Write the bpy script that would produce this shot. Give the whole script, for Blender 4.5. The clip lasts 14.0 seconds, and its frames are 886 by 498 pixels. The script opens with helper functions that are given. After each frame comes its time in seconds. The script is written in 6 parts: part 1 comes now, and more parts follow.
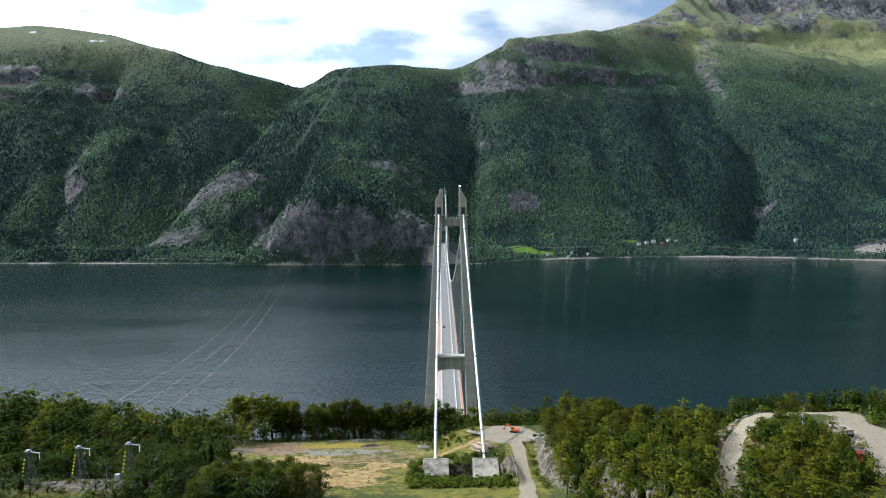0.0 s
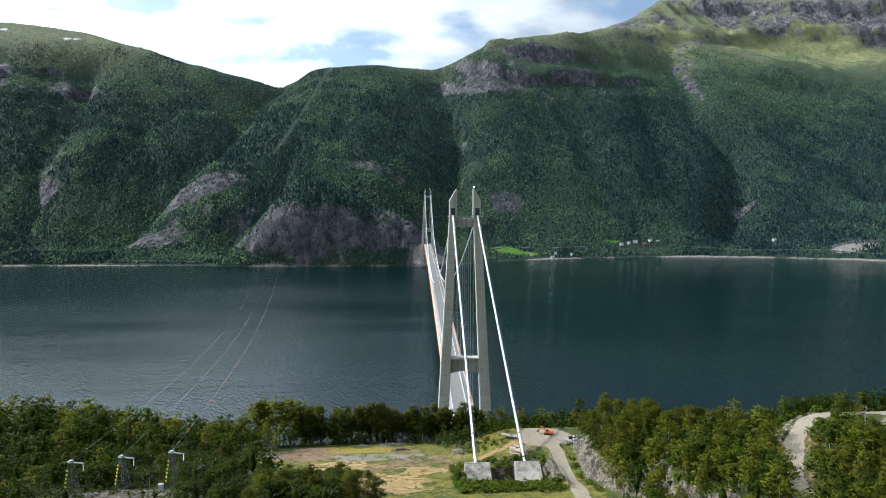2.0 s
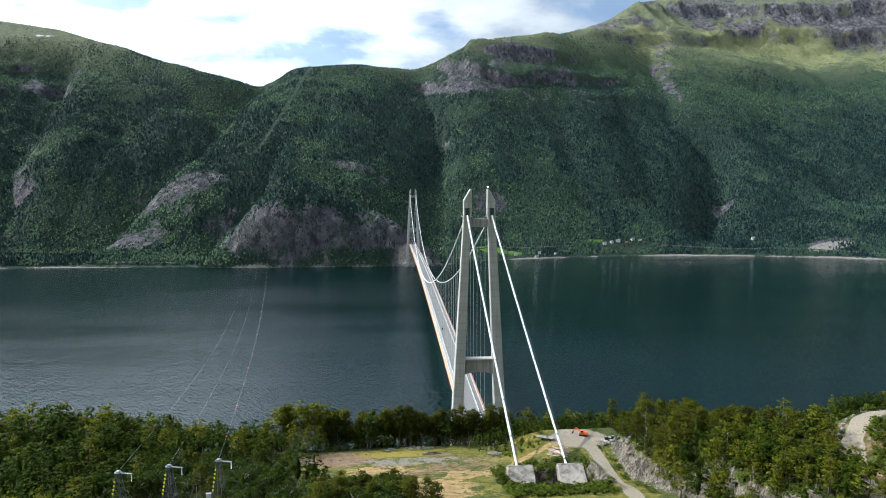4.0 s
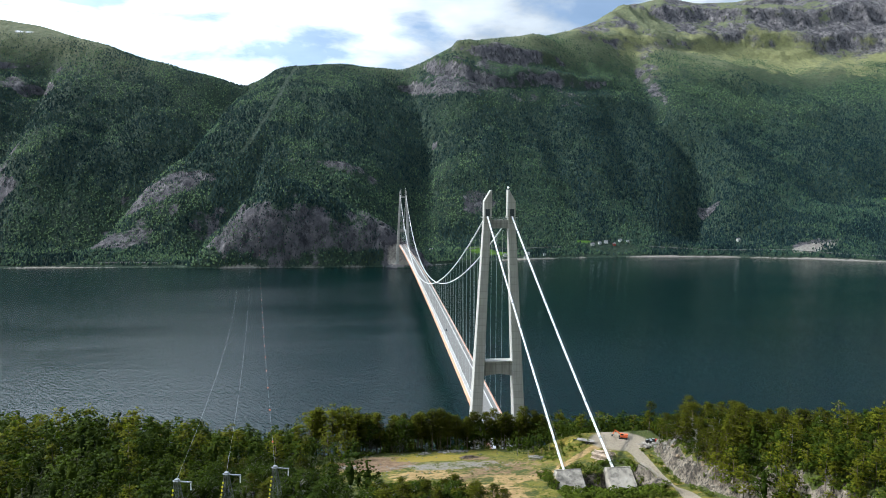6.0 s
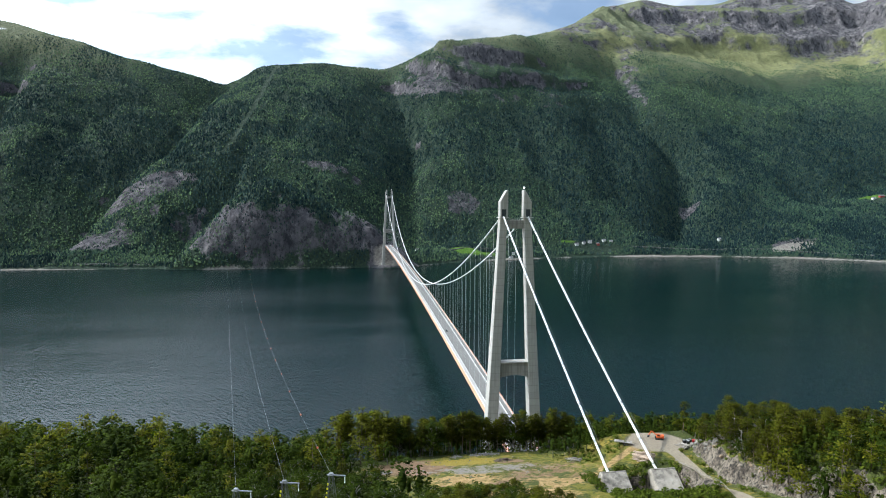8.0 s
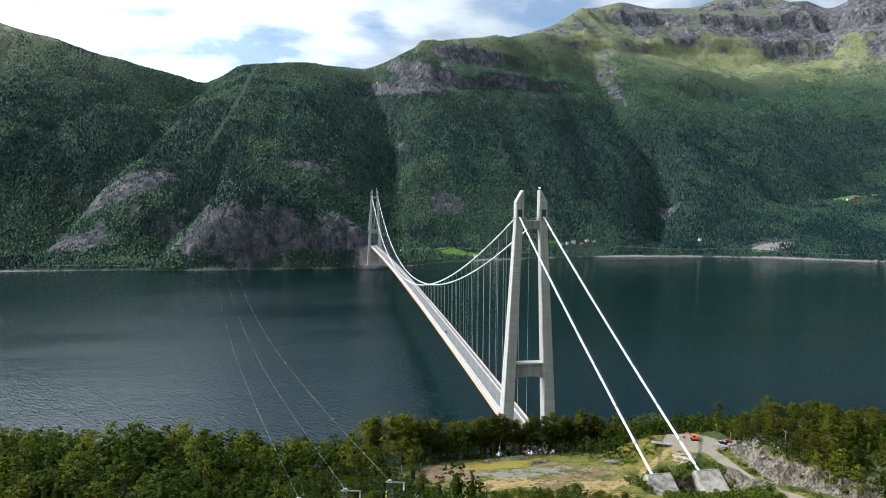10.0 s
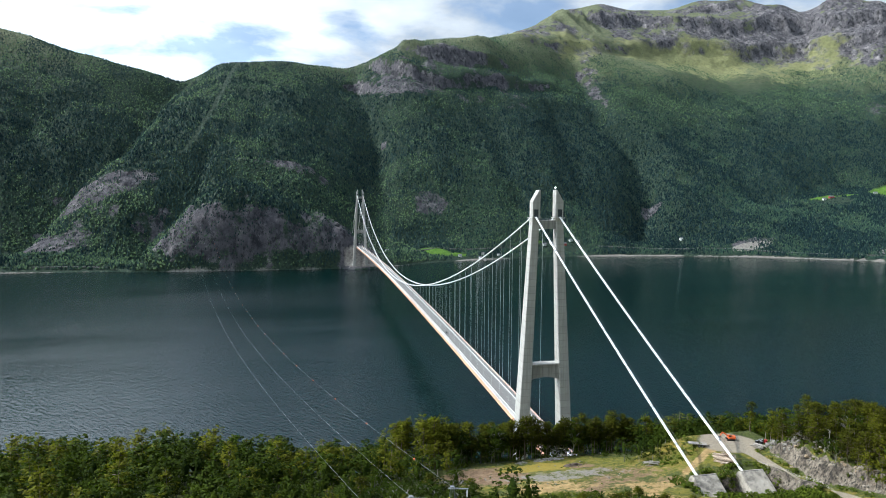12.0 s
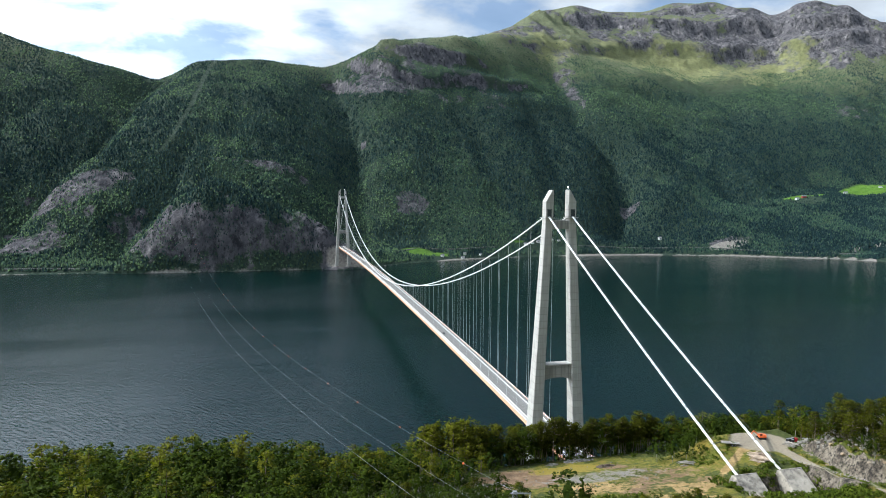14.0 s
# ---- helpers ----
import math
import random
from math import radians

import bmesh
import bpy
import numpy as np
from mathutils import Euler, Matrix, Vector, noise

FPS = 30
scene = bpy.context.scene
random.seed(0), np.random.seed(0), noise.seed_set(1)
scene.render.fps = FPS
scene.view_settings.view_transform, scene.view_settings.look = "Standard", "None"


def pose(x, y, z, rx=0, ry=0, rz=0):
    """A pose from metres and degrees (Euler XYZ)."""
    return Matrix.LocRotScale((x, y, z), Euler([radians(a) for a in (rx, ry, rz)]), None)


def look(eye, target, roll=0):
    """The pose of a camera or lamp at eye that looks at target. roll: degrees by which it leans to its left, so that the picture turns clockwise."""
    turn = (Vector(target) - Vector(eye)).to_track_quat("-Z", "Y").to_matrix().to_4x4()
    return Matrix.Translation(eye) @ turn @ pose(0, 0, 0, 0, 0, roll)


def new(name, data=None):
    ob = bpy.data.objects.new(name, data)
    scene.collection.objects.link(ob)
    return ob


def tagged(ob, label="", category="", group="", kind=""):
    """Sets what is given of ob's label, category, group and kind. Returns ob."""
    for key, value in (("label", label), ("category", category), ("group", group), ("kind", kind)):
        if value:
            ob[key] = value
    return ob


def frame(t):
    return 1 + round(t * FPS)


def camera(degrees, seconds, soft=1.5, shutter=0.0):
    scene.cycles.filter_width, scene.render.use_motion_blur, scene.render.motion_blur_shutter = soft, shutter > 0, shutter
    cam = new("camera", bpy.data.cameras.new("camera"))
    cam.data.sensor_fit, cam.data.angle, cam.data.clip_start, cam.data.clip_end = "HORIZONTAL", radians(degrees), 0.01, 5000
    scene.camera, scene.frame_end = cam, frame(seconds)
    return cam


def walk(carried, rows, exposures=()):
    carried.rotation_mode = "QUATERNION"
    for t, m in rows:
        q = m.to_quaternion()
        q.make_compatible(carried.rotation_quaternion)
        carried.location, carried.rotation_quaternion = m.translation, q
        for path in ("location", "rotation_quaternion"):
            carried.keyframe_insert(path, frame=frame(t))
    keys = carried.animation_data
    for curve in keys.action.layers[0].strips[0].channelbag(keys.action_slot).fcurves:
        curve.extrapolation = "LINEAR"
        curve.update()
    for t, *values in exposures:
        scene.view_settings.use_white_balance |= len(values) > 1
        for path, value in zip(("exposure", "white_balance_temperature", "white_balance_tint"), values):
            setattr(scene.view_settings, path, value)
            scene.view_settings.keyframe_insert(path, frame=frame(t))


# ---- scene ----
cam = camera(67.6, 14.0, soft=1.0)
PATH = [
    (0, (-6.552, -395.808, 199.798), (-6.543, -393.817, 199.615), 0.0),
    (0.5, (-12.088, -395.041, 199.835), (-12.061, -393.05, 199.652), 0.0),
    (1, (-17.623, -394.254, 199.855), (-17.579, -392.263, 199.673), 0.0),
    (1.5, (-23.129, -393.389, 199.851), (-23.068, -391.398, 199.669), 0.0),
    (2, (-28.61, -392.484, 199.814), (-28.531, -390.494, 199.633), 0.0),
    (2.5, (-34.075, -391.478, 199.806), (-33.978, -389.489, 199.625), 0.0),
    (3, (-39.46, -390.355, 199.808), (-39.346, -388.367, 199.627), 0.0),
    (3.2, (-41.646, -389.888, 199.814), (-41.524, -387.9, 199.631), 0.0),
    (5.3, (-64.817, -384.67, 199.969), (-64.632, -382.687, 199.79), 0.1),
    (5.5, (-67.04, -384.157, 199.966), (-66.849, -382.175, 199.785), 0.2),
    (6, (-72.596, -382.845, 199.913), (-72.391, -380.864, 199.733), 0.2),
    (6.5, (-78.104, -381.451, 199.867), (-77.882, -379.472, 199.687), 0.2),
    (7, (-83.555, -379.974, 199.845), (-83.316, -377.997, 199.667), 0.2),
    (7.5, (-88.902, -378.472, 199.808), (-88.647, -376.497, 199.629), 0.2),
    (8, (-94.215, -376.918, 199.763), (-93.943, -374.945, 199.584), 0.2),
    (8.2, (-96.343, -376.238, 199.752), (-96.065, -374.266, 199.571), 0.3),
    (10.5, (-120.824, -367.713, 199.35), (-120.466, -365.753, 199.173), 0.2),
    (11, (-126.11, -365.705, 199.287), (-125.735, -363.748, 199.11), 0.2),
    (11.5, (-131.312, -363.692, 199.213), (-130.919, -361.739, 199.036), 0.3),
    (12, (-136.523, -361.714, 199.14), (-136.115, -359.764, 198.963), 0.3),
    (12.5, (-141.731, -359.7, 199.102), (-141.307, -357.753, 198.925), 0.3),
    (13, (-146.93, -357.62, 199.074), (-146.489, -355.677, 198.897), 0.2),
    (13.5, (-152.078, -355.592, 199.047), (-151.616, -353.655, 198.871), 0.3),
    (14, (-157.201, -353.598, 199.018), (-156.718, -351.665, 198.841), 0.3),
]
walk(cam, [(t, look(eye, target, roll)) for t, eye, target, roll in PATH], exposures=[(0, -0.12, 5900, 9), (14, -0.12, 5900, 9)])

# ---- world, sun, exposure ----
SUN_EL, SUN_AZ = radians(39), radians(22)   # height, and degrees ahead of straight left
sun_way = Vector((-math.cos(SUN_EL) * math.cos(SUN_AZ), math.cos(SUN_EL) * math.sin(SUN_AZ), math.sin(SUN_EL)))
scene.view_settings.exposure = 0.0

world = bpy.data.worlds.new("fjord_sky")
scene.world = world
world.use_nodes = True


def sky_nodes(tree):
    n, l = tree.nodes, tree.links
    n.clear()
    sky = n.new("ShaderNodeTexSky")
    sky.sky_type, sky.sun_disc = "NISHITA", False
    sky.sun_elevation, sky.sun_rotation = SUN_EL, math.atan2(sun_way.x, sun_way.y)
    sky.altitude, sky.air_density, sky.dust_density, sky.ozone_density = 200, 1.0, 0.25, 2.2
    tc = n.new("ShaderNodeTexCoord")
    sep = n.new("ShaderNodeSeparateXYZ")
    l.new(tc.outputs["Generated"], sep.inputs[0])
    lift = n.new("ShaderNodeMath"); lift.operation = "MAXIMUM"; lift.inputs[1].default_value = 0.0
    l.new(sep.outputs[2], lift.inputs[0])
    add = n.new("ShaderNodeMath"); add.operation = "ADD"; add.inputs[1].default_value = 0.20
    l.new(lift.outputs[0], add.inputs[0])
    flat = n.new("ShaderNodeCombineXYZ")
    for i in (0, 1):
        d = n.new("ShaderNodeMath"); d.operation = "DIVIDE"
        l.new(sep.outputs[i], d.inputs[0]); l.new(add.outputs[0], d.inputs[1]); l.new(d.outputs[0], flat.inputs[i])
    cloud = n.new("ShaderNodeTexNoise")
    cloud.inputs["Scale"].default_value, cloud.inputs["Detail"].default_value = 2.1, 10.0
    cloud.inputs["Roughness"].default_value, cloud.inputs["Distortion"].default_value = 0.56, 0.25
    shift = n.new("ShaderNodeMapping")
    shift.inputs["Location"].default_value = (2.3, 0.6, 0.0)
    l.new(flat.outputs[0], shift.inputs[0]); l.new(shift.outputs[0], cloud.inputs["Vector"])
    ramp = n.new("ShaderNodeValToRGB")
    ramp.color_ramp.elements[0].position, ramp.color_ramp.elements[1].position = 0.325, 0.455
    ramp.color_ramp.elements[0].color = (0.24, 0.24, 0.24, 1)
    # more cloud towards the sun, clearer sky high up on the other side
    side = n.new("ShaderNodeMath"); side.operation = "MULTIPLY_ADD"
    side.inputs[1].default_value, side.inputs[2].default_value = -1.8, 0.42
    l.new(lift.outputs[0], side.inputs[0])
    bank = n.new("ShaderNodeMath"); bank.operation = "MULTIPLY_ADD"
    l.new(sep.outputs[0], bank.inputs[0]); l.new(side.outputs[0], bank.inputs[1]); l.new(cloud.outputs["Fac"], bank.inputs[2])
    low = n.new("ShaderNodeMath"); low.operation = "MULTIPLY_ADD"   # clouds gather above the horizon
    low.inputs[1].default_value = -0.32
    l.new(lift.outputs[0], low.inputs[0]); l.new(bank.outputs[0], low.inputs[2])
    l.new(low.outputs[0], ramp.inputs[0])
    mix = n.new("ShaderNodeMix"); mix.data_type = "RGBA"
    l.new(ramp.outputs[0], mix.inputs[0]); l.new(sky.outputs[0], mix.inputs[6])
    # clouds are brighter towards the sun
    dot = n.new("ShaderNodeVectorMath"); dot.operation = "DOT_PRODUCT"
    dot.inputs[1].default_value = sun_way
    l.new(tc.outputs["Generated"], dot.inputs[0])
    near_sun = n.new("ShaderNodeMapRange")
    near_sun.inputs["From Min"].default_value, near_sun.inputs["From Max"].default_value = 0.2, 1.0
    l.new(dot.outputs["Value"], near_sun.inputs["Value"])
    peak = n.new("ShaderNodeMath"); peak.operation = "POWER"; peak.inputs[1].default_value = 1.7
    l.new(near_sun.outputs[0], peak.inputs[0])
    glow = n.new("ShaderNodeMath"); glow.operation = "MULTIPLY_ADD"
    glow.inputs[1].default_value, glow.inputs[2].default_value = 33.0, 5.8
    l.new(peak.outputs[0], glow.inputs[0])
    white = n.new("ShaderNodeMix"); white.data_type = "RGBA"; white.blend_type = "MULTIPLY"; white.inputs[0].default_value = 1.0
    white.inputs[6].default_value = (0.89, 0.955, 1.0, 1)
    fold = n.new("ShaderNodeTexNoise")
    fold.inputs["Scale"].default_value, fold.inputs["Detail"].default_value = 4.2, 8.0
    l.new(shift.outputs[0], fold.inputs["Vector"])
    puff = n.new("ShaderNodeMapRange")
    puff.inputs["From Min"].default_value, puff.inputs["From Max"].default_value = 0.3, 0.7
    puff.inputs["To Min"].default_value, puff.inputs["To Max"].default_value = 0.72, 1.18
    l.new(fold.outputs["Fac"], puff.inputs["Value"])
    lit = n.new("ShaderNodeMath"); lit.operation = "MULTIPLY"
    l.new(glow.outputs[0], lit.inputs[0]); l.new(puff.outputs[0], lit.inputs[1])
    l.new(lit.outputs[0], white.inputs[7]); l.new(white.outputs[2], mix.inputs[7])
    bg = n.new("ShaderNodeBackground"); bg.inputs[1].default_value = 0.15
    out = n.new("ShaderNodeOutputWorld")
    l.new(mix.outputs[2], bg.inputs[0]); l.new(bg.outputs[0], out.inputs[0])


sky_nodes(world.node_tree)
sun_data = bpy.data.lights.new("sun", "SUN")
sun_data.energy, sun_data.angle, sun_data.color = 5.0, radians(0.6), (1.0, 0.94, 0.83)
sun = new("sun", sun_data)
sun.matrix_world = look(sun_way * 900, (0, 0, 0))


# ---- materials ----
class Mat:
    """A Principled material and short ways to wire nodes into it."""

    def __init__(self, name, rough=0.8, metal=0.0, spec=0.4):
        self.m = bpy.data.materials.new(name)
        self.m.use_nodes = True
        self.n, self.l = self.m.node_tree.nodes, self.m.node_tree.links
        self.p = self.n["Principled BSDF"]
        self.p.inputs["Roughness"].default_value = rough
        self.p.inputs["Metallic"].default_value = metal
        self.p.inputs["Specular IOR Level"].default_value = spec
        self.pos = self.n.new("ShaderNodeNewGeometry").outputs["Position"]

    def noise(self, scale, detail=4.0, rough=0.55, stretch=None, kind="fac", turn=0.0, obj=False):
        t = self.n.new("ShaderNodeTexNoise")
        t.inputs["Scale"].default_value, t.inputs["Detail"].default_value, t.inputs["Roughness"].default_value = scale, detail, rough
        src = self.n.new("ShaderNodeTexCoord").outputs["Object"] if obj else self.pos
        if stretch:
            mp = self.n.new("ShaderNodeMapping")
            mp.inputs["Scale"].default_value = stretch
            mp.inputs["Rotation"].default_value = (0, 0, radians(turn))
            self.l.new(src, mp.inputs[0])
            src = mp.outputs[0]
        self.l.new(src, t.inputs["Vector"])
        return t.outputs["Fac"] if kind == "fac" else t.outputs["Color"]

    def ramp(self, fac, *stops):
        r = self.n.new("ShaderNodeValToRGB")
        e = r.color_ramp.elements
        while len(e) < len(stops):
            e.new(0.5)
        for k, (p, c) in zip(e, stops):
            k.position, k.color = p, ((*c, 1) if not isinstance(c, (int, float)) else (c, c, c, 1))
        self.l.new(fac, r.inputs[0])
        return r.outputs[0]

    def mix(self, fac, a, b, mode="MIX"):
        x = self.n.new("ShaderNodeMix")
        x.data_type, x.blend_type = "RGBA", mode
        for sock, v in ((x.inputs[0], fac), (x.inputs[6], a), (x.inputs[7], b)):
            if isinstance(v, (int, float)):
                sock.default_value = v
            elif isinstance(v, tuple):
                sock.default_value = (*v, 1)
            else:
                self.l.new(v, sock)
        return x.outputs[2]

    def math(self, op, a, b, clamp=False):
        x = self.n.new("ShaderNodeMath")
        x.operation, x.use_clamp = op, clamp
        for sock, v in zip(x.inputs, (a, b)):
            if isinstance(v, (int, float)):
                sock.default_value = v
            else:
                self.l.new(v, sock)
        return x.outputs[0]

    def attr(self, name):
        a = self.n.new("ShaderNodeAttribute")
        a.attribute_name = name
        return a.outputs["Fac"]

    def island(self):
        return self.n.new("ShaderNodeNewGeometry").outputs["Random Per Island"]

    def chance(self):
        return self.n.new("ShaderNodeObjectInfo").outputs["Random"]

    def colour(self, c):
        if isinstance(c, tuple):
            self.p.inputs["Base Color"].default_value = (*c, 1)
        else:
            self.l.new(c, self.p.inputs["Base Color"])
        return self

    def bump(self, height, strength=0.5, distance=0.1):
        b = self.n.new("ShaderNodeBump")
        b.inputs["Strength"].default_value, b.inputs["Distance"].default_value = strength, distance
        self.l.new(height, b.inputs["Height"])
        self.l.new(b.outputs[0], self.p.inputs["Normal"])
        return self


def plain(name, c, rough=0.7, metal=0.0, spread=0.25, scale=2.0, grain=0.0):
    k = Mat(name, rough, metal)
    lo, hi = tuple(v * (1 - spread) for v in c), tuple(min(1, v * (1 + spread)) for v in c)
    k.colour(k.ramp(k.noise(scale, 5), (0.3, lo), (0.7, hi)))
    if grain:
        k.bump(k.noise(scale * 6, 3), 0.4, grain)
    return k.m


def make_concrete(name, tint, streak=0.5):
    k = Mat(name, 0.85)
    base = k.ramp(k.noise(0.25, 6), (0.3, tuple(v * 0.82 for v in tint)), (0.7, tint))
    runs = k.ramp(k.noise(0.9, 4, stretch=(1, 1, 0.06)), (0.42, 0.0), (0.68, 1.0))
    base = k.mix(k.math("MULTIPLY", runs, streak), base, tuple(v * 0.5 for v in tint))
    # casting joints every 4 m
    sep = k.n.new("ShaderNodeSeparateXYZ")
    k.l.new(k.pos, sep.inputs[0])
    lift = k.math("FRACT", k.math("MULTIPLY", sep.outputs[2], 0.25), 0)
    joint = k.math("LESS_THAN", lift, 0.085)
    tone = k.n.new("ShaderNodeTexWhiteNoise")
    tone.noise_dimensions = "1D"
    k.l.new(k.math("FLOOR", k.math("MULTIPLY", sep.outputs[2], 0.25), 0), tone.inputs["W"])
    base = k.mix(k.math("MULTIPLY", tone.outputs["Value"], 0.28), base, tuple(v * 0.6 for v in tint))
    base = k.mix(k.math("MULTIPLY", joint, 0.42), base, tuple(v * 0.45 for v in tint))
    k.colour(base)
    k.bump(k.noise(3.0, 5), 0.25, 0.05)
    return k.m


def make_stained(name):
    """Weathered concrete of the anchor blocks: pale grey with dark blotches."""
    k = Mat(name, 0.9)
    base = k.ramp(k.noise(0.5, 6), (0.3, (0.28, 0.25, 0.205)), (0.7, (0.41, 0.37, 0.31)))
    blot = k.ramp(k.noise(0.26, 8, 0.66, stretch=(1, 1, 0.8)), (0.44, 0.0), (0.62, 1.0))
    base = k.mix(k.math("MULTIPLY", blot, 0.85), base, (0.06, 0.054, 0.048))
    k.colour(base)
    k.bump(k.noise(4, 5), 0.35, 0.06)
    return k.m


def make_leaf(name, dark, light, dry=None, thin=0.25):
    k = Mat(name, 0.85, spec=0.08)
    a = k.math("ADD", k.math("MULTIPLY", k.chance(), 0.5), k.math("MULTIPLY", k.attr("tone"), 0.5))
    a = k.math("ADD", k.math("MULTIPLY", a, 0.65), k.math("MULTIPLY", k.island(), 0.45))
    c = k.ramp(a, (0.1, dark), (0.85, light))
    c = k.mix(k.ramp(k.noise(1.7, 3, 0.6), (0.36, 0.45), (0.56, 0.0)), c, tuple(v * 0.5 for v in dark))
    if dry:
        c = k.mix(k.ramp(k.island(), (0.90, 0.0), (0.95, 0.4)), c, dry)
    k.colour(c)
    tr = k.n.new("ShaderNodeBsdfTranslucent")
    k.l.new(k.mix(1.0, c, (1.0, 1.15, 0.5), "MULTIPLY"), tr.inputs["Color"])
    sh = k.n.new("ShaderNodeMixShader")
    sh.inputs[0].default_value = thin
    k.l.new(k.p.outputs[0], sh.inputs[1]); k.l.new(tr.outputs[0], sh.inputs[2])
    k.l.new(sh.outputs[0], k.n["Material Output"].inputs[0])
    return k.m


def make_water():
    k = Mat("fjord_water", 0.10, spec=0.36)
    k.p.inputs["IOR"].default_value = 1.33
    k.colour(k.ramp(k.noise(0.0016, 3, stretch=(1, 2.2, 1)), (0.35, (0.0002, 0.0078, 0.0080)), (0.7, (0.0004, 0.0104, 0.0106))))
    def train(length, width, turn, detail):
        """Ripples with crests of that length and spacing, running at that angle."""
        mp = k.n.new("ShaderNodeMapping")
        mp.vector_type = "TEXTURE"
        mp.inputs["Scale"].default_value, mp.inputs["Rotation"].default_value = (length, width, 50.0), (0, 0, radians(turn))
        k.l.new(k.pos, mp.inputs[0])
        t = k.n.new("ShaderNodeTexNoise")
        t.inputs["Scale"].default_value, t.inputs["Detail"].default_value, t.inputs["Roughness"].default_value = 1.0, detail, 0.55
        k.l.new(mp.outputs[0], t.inputs["Vector"])
        return t.outputs["Fac"]
    h = k.math("ADD", train(11, 2.7, -52, 2), k.math("MULTIPLY", train(8, 2.3, -22, 2), 0.5))
    h = k.math("ADD", h, k.math("MULTIPLY", train(1.8, 0.8, -40, 2), 0.1))
    calm = k.ramp(k.noise(0.0035, 3, stretch=(0.5, 2.2, 1)), (0.30, 0.5), (0.6, 1.0))
    sep = k.n.new("ShaderNodeSeparateXYZ")
    k.l.new(k.pos, sep.inputs[0])
    # the far eastern water lies in the lee
    spans = []
    for axis, lo, hi in ((0, -300.0, 400.0), (1, 0.0, 700.0)):
        m = k.n.new("ShaderNodeMapRange")
        m.inputs["From Min"].default_value, m.inputs["From Max"].default_value = lo, hi
        k.l.new(sep.outputs[axis], m.inputs["Value"])
        spans.append(m.outputs[0])
    lee = k.math("SUBTRACT", 1.0, k.math("MULTIPLY", k.math("MULTIPLY", *spans), 0.6))
    k.bump(k.math("MULTIPLY", h, k.math("MULTIPLY", calm, lee)), 1.0, 0.92)
    fetch = k.n.new("ShaderNodeMapRange")   # the wind roughens the west
    for key, v in (("From Min", -250.0), ("From Max", 60.0), ("To Min", 0.17), ("To Max", 0.05)):
        fetch.inputs[key].default_value = v
    k.l.new(sep.outputs[0], fetch.inputs["Value"])
    k.l.new(fetch.outputs[0], k.p.inputs["Roughness"])
    return k.m


def make_mountain():
    k = Mat("mountain_ground", 0.95, spec=0.2)
    fine = k.noise(0.16, 7, 0.68)
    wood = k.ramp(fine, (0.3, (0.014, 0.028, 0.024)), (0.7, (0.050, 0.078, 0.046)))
    heath = k.ramp(k.noise(0.07, 8, 0.72), (0.3, (0.078, 0.098, 0.055)), (0.7, (0.200, 0.208, 0.112)))
    meadow = k.ramp(k.noise(0.06, 8, 0.72), (0.3, (0.145, 0.160, 0.075)), (0.7, (0.29, 0.285, 0.128)))
    crag = k.noise(0.032, 9, 0.70, stretch=(1, 1, 0.7))
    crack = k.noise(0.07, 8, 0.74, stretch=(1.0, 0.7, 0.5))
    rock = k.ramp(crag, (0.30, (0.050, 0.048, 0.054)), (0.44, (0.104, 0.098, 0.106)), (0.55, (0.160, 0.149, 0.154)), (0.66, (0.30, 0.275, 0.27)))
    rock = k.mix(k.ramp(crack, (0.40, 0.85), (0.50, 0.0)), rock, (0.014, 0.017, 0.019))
    # rock below 1000 m is darkened bluish, painting in shade on knoll and crags
    rock = k.mix(k.math("MULTIPLY", k.attr("rock_shade"), 0.34), rock, (0.024, 0.024, 0.034))
    field = k.ramp(k.noise(0.06, 4), (0.3, (0.07, 0.15, 0.015)), (0.7, (0.12, 0.23, 0.03)))
    gravel = k.ramp(k.noise(0.2, 5), (0.3, (0.18, 0.16, 0.14)), (0.7, (0.36, 0.33, 0.29)))
    c = k.mix(k.attr("heath"), wood, heath)
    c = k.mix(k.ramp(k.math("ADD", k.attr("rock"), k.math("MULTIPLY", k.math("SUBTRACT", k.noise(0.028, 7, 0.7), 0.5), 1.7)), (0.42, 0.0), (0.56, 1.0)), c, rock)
    c = k.mix(k.ramp(k.math("ADD", k.attr("meadow"), k.math("MULTIPLY", k.math("SUBTRACT", k.noise(0.012, 6, 0.6), 0.5), 1.6)), (0.4, 0.0), (0.65, 1.0)), c, meadow)
    c = k.mix(k.attr("field"), c, field)
    c = k.mix(k.ramp(k.math("ADD", k.attr("strand"), k.math("MULTIPLY", k.math("SUBTRACT", fine, 0.5), 0.6)), (0.4, 0.0), (0.6, 1.0)), c, gravel)
    c = k.mix(k.attr("snow"), c, (0.80, 0.82, 0.85))
    k.colour(c)
    k.bump(k.math("ADD", k.math("MULTIPLY", crag, 1.0), k.math("MULTIPLY", crack, 0.35)), 1.0, 22.0)
    return k.m


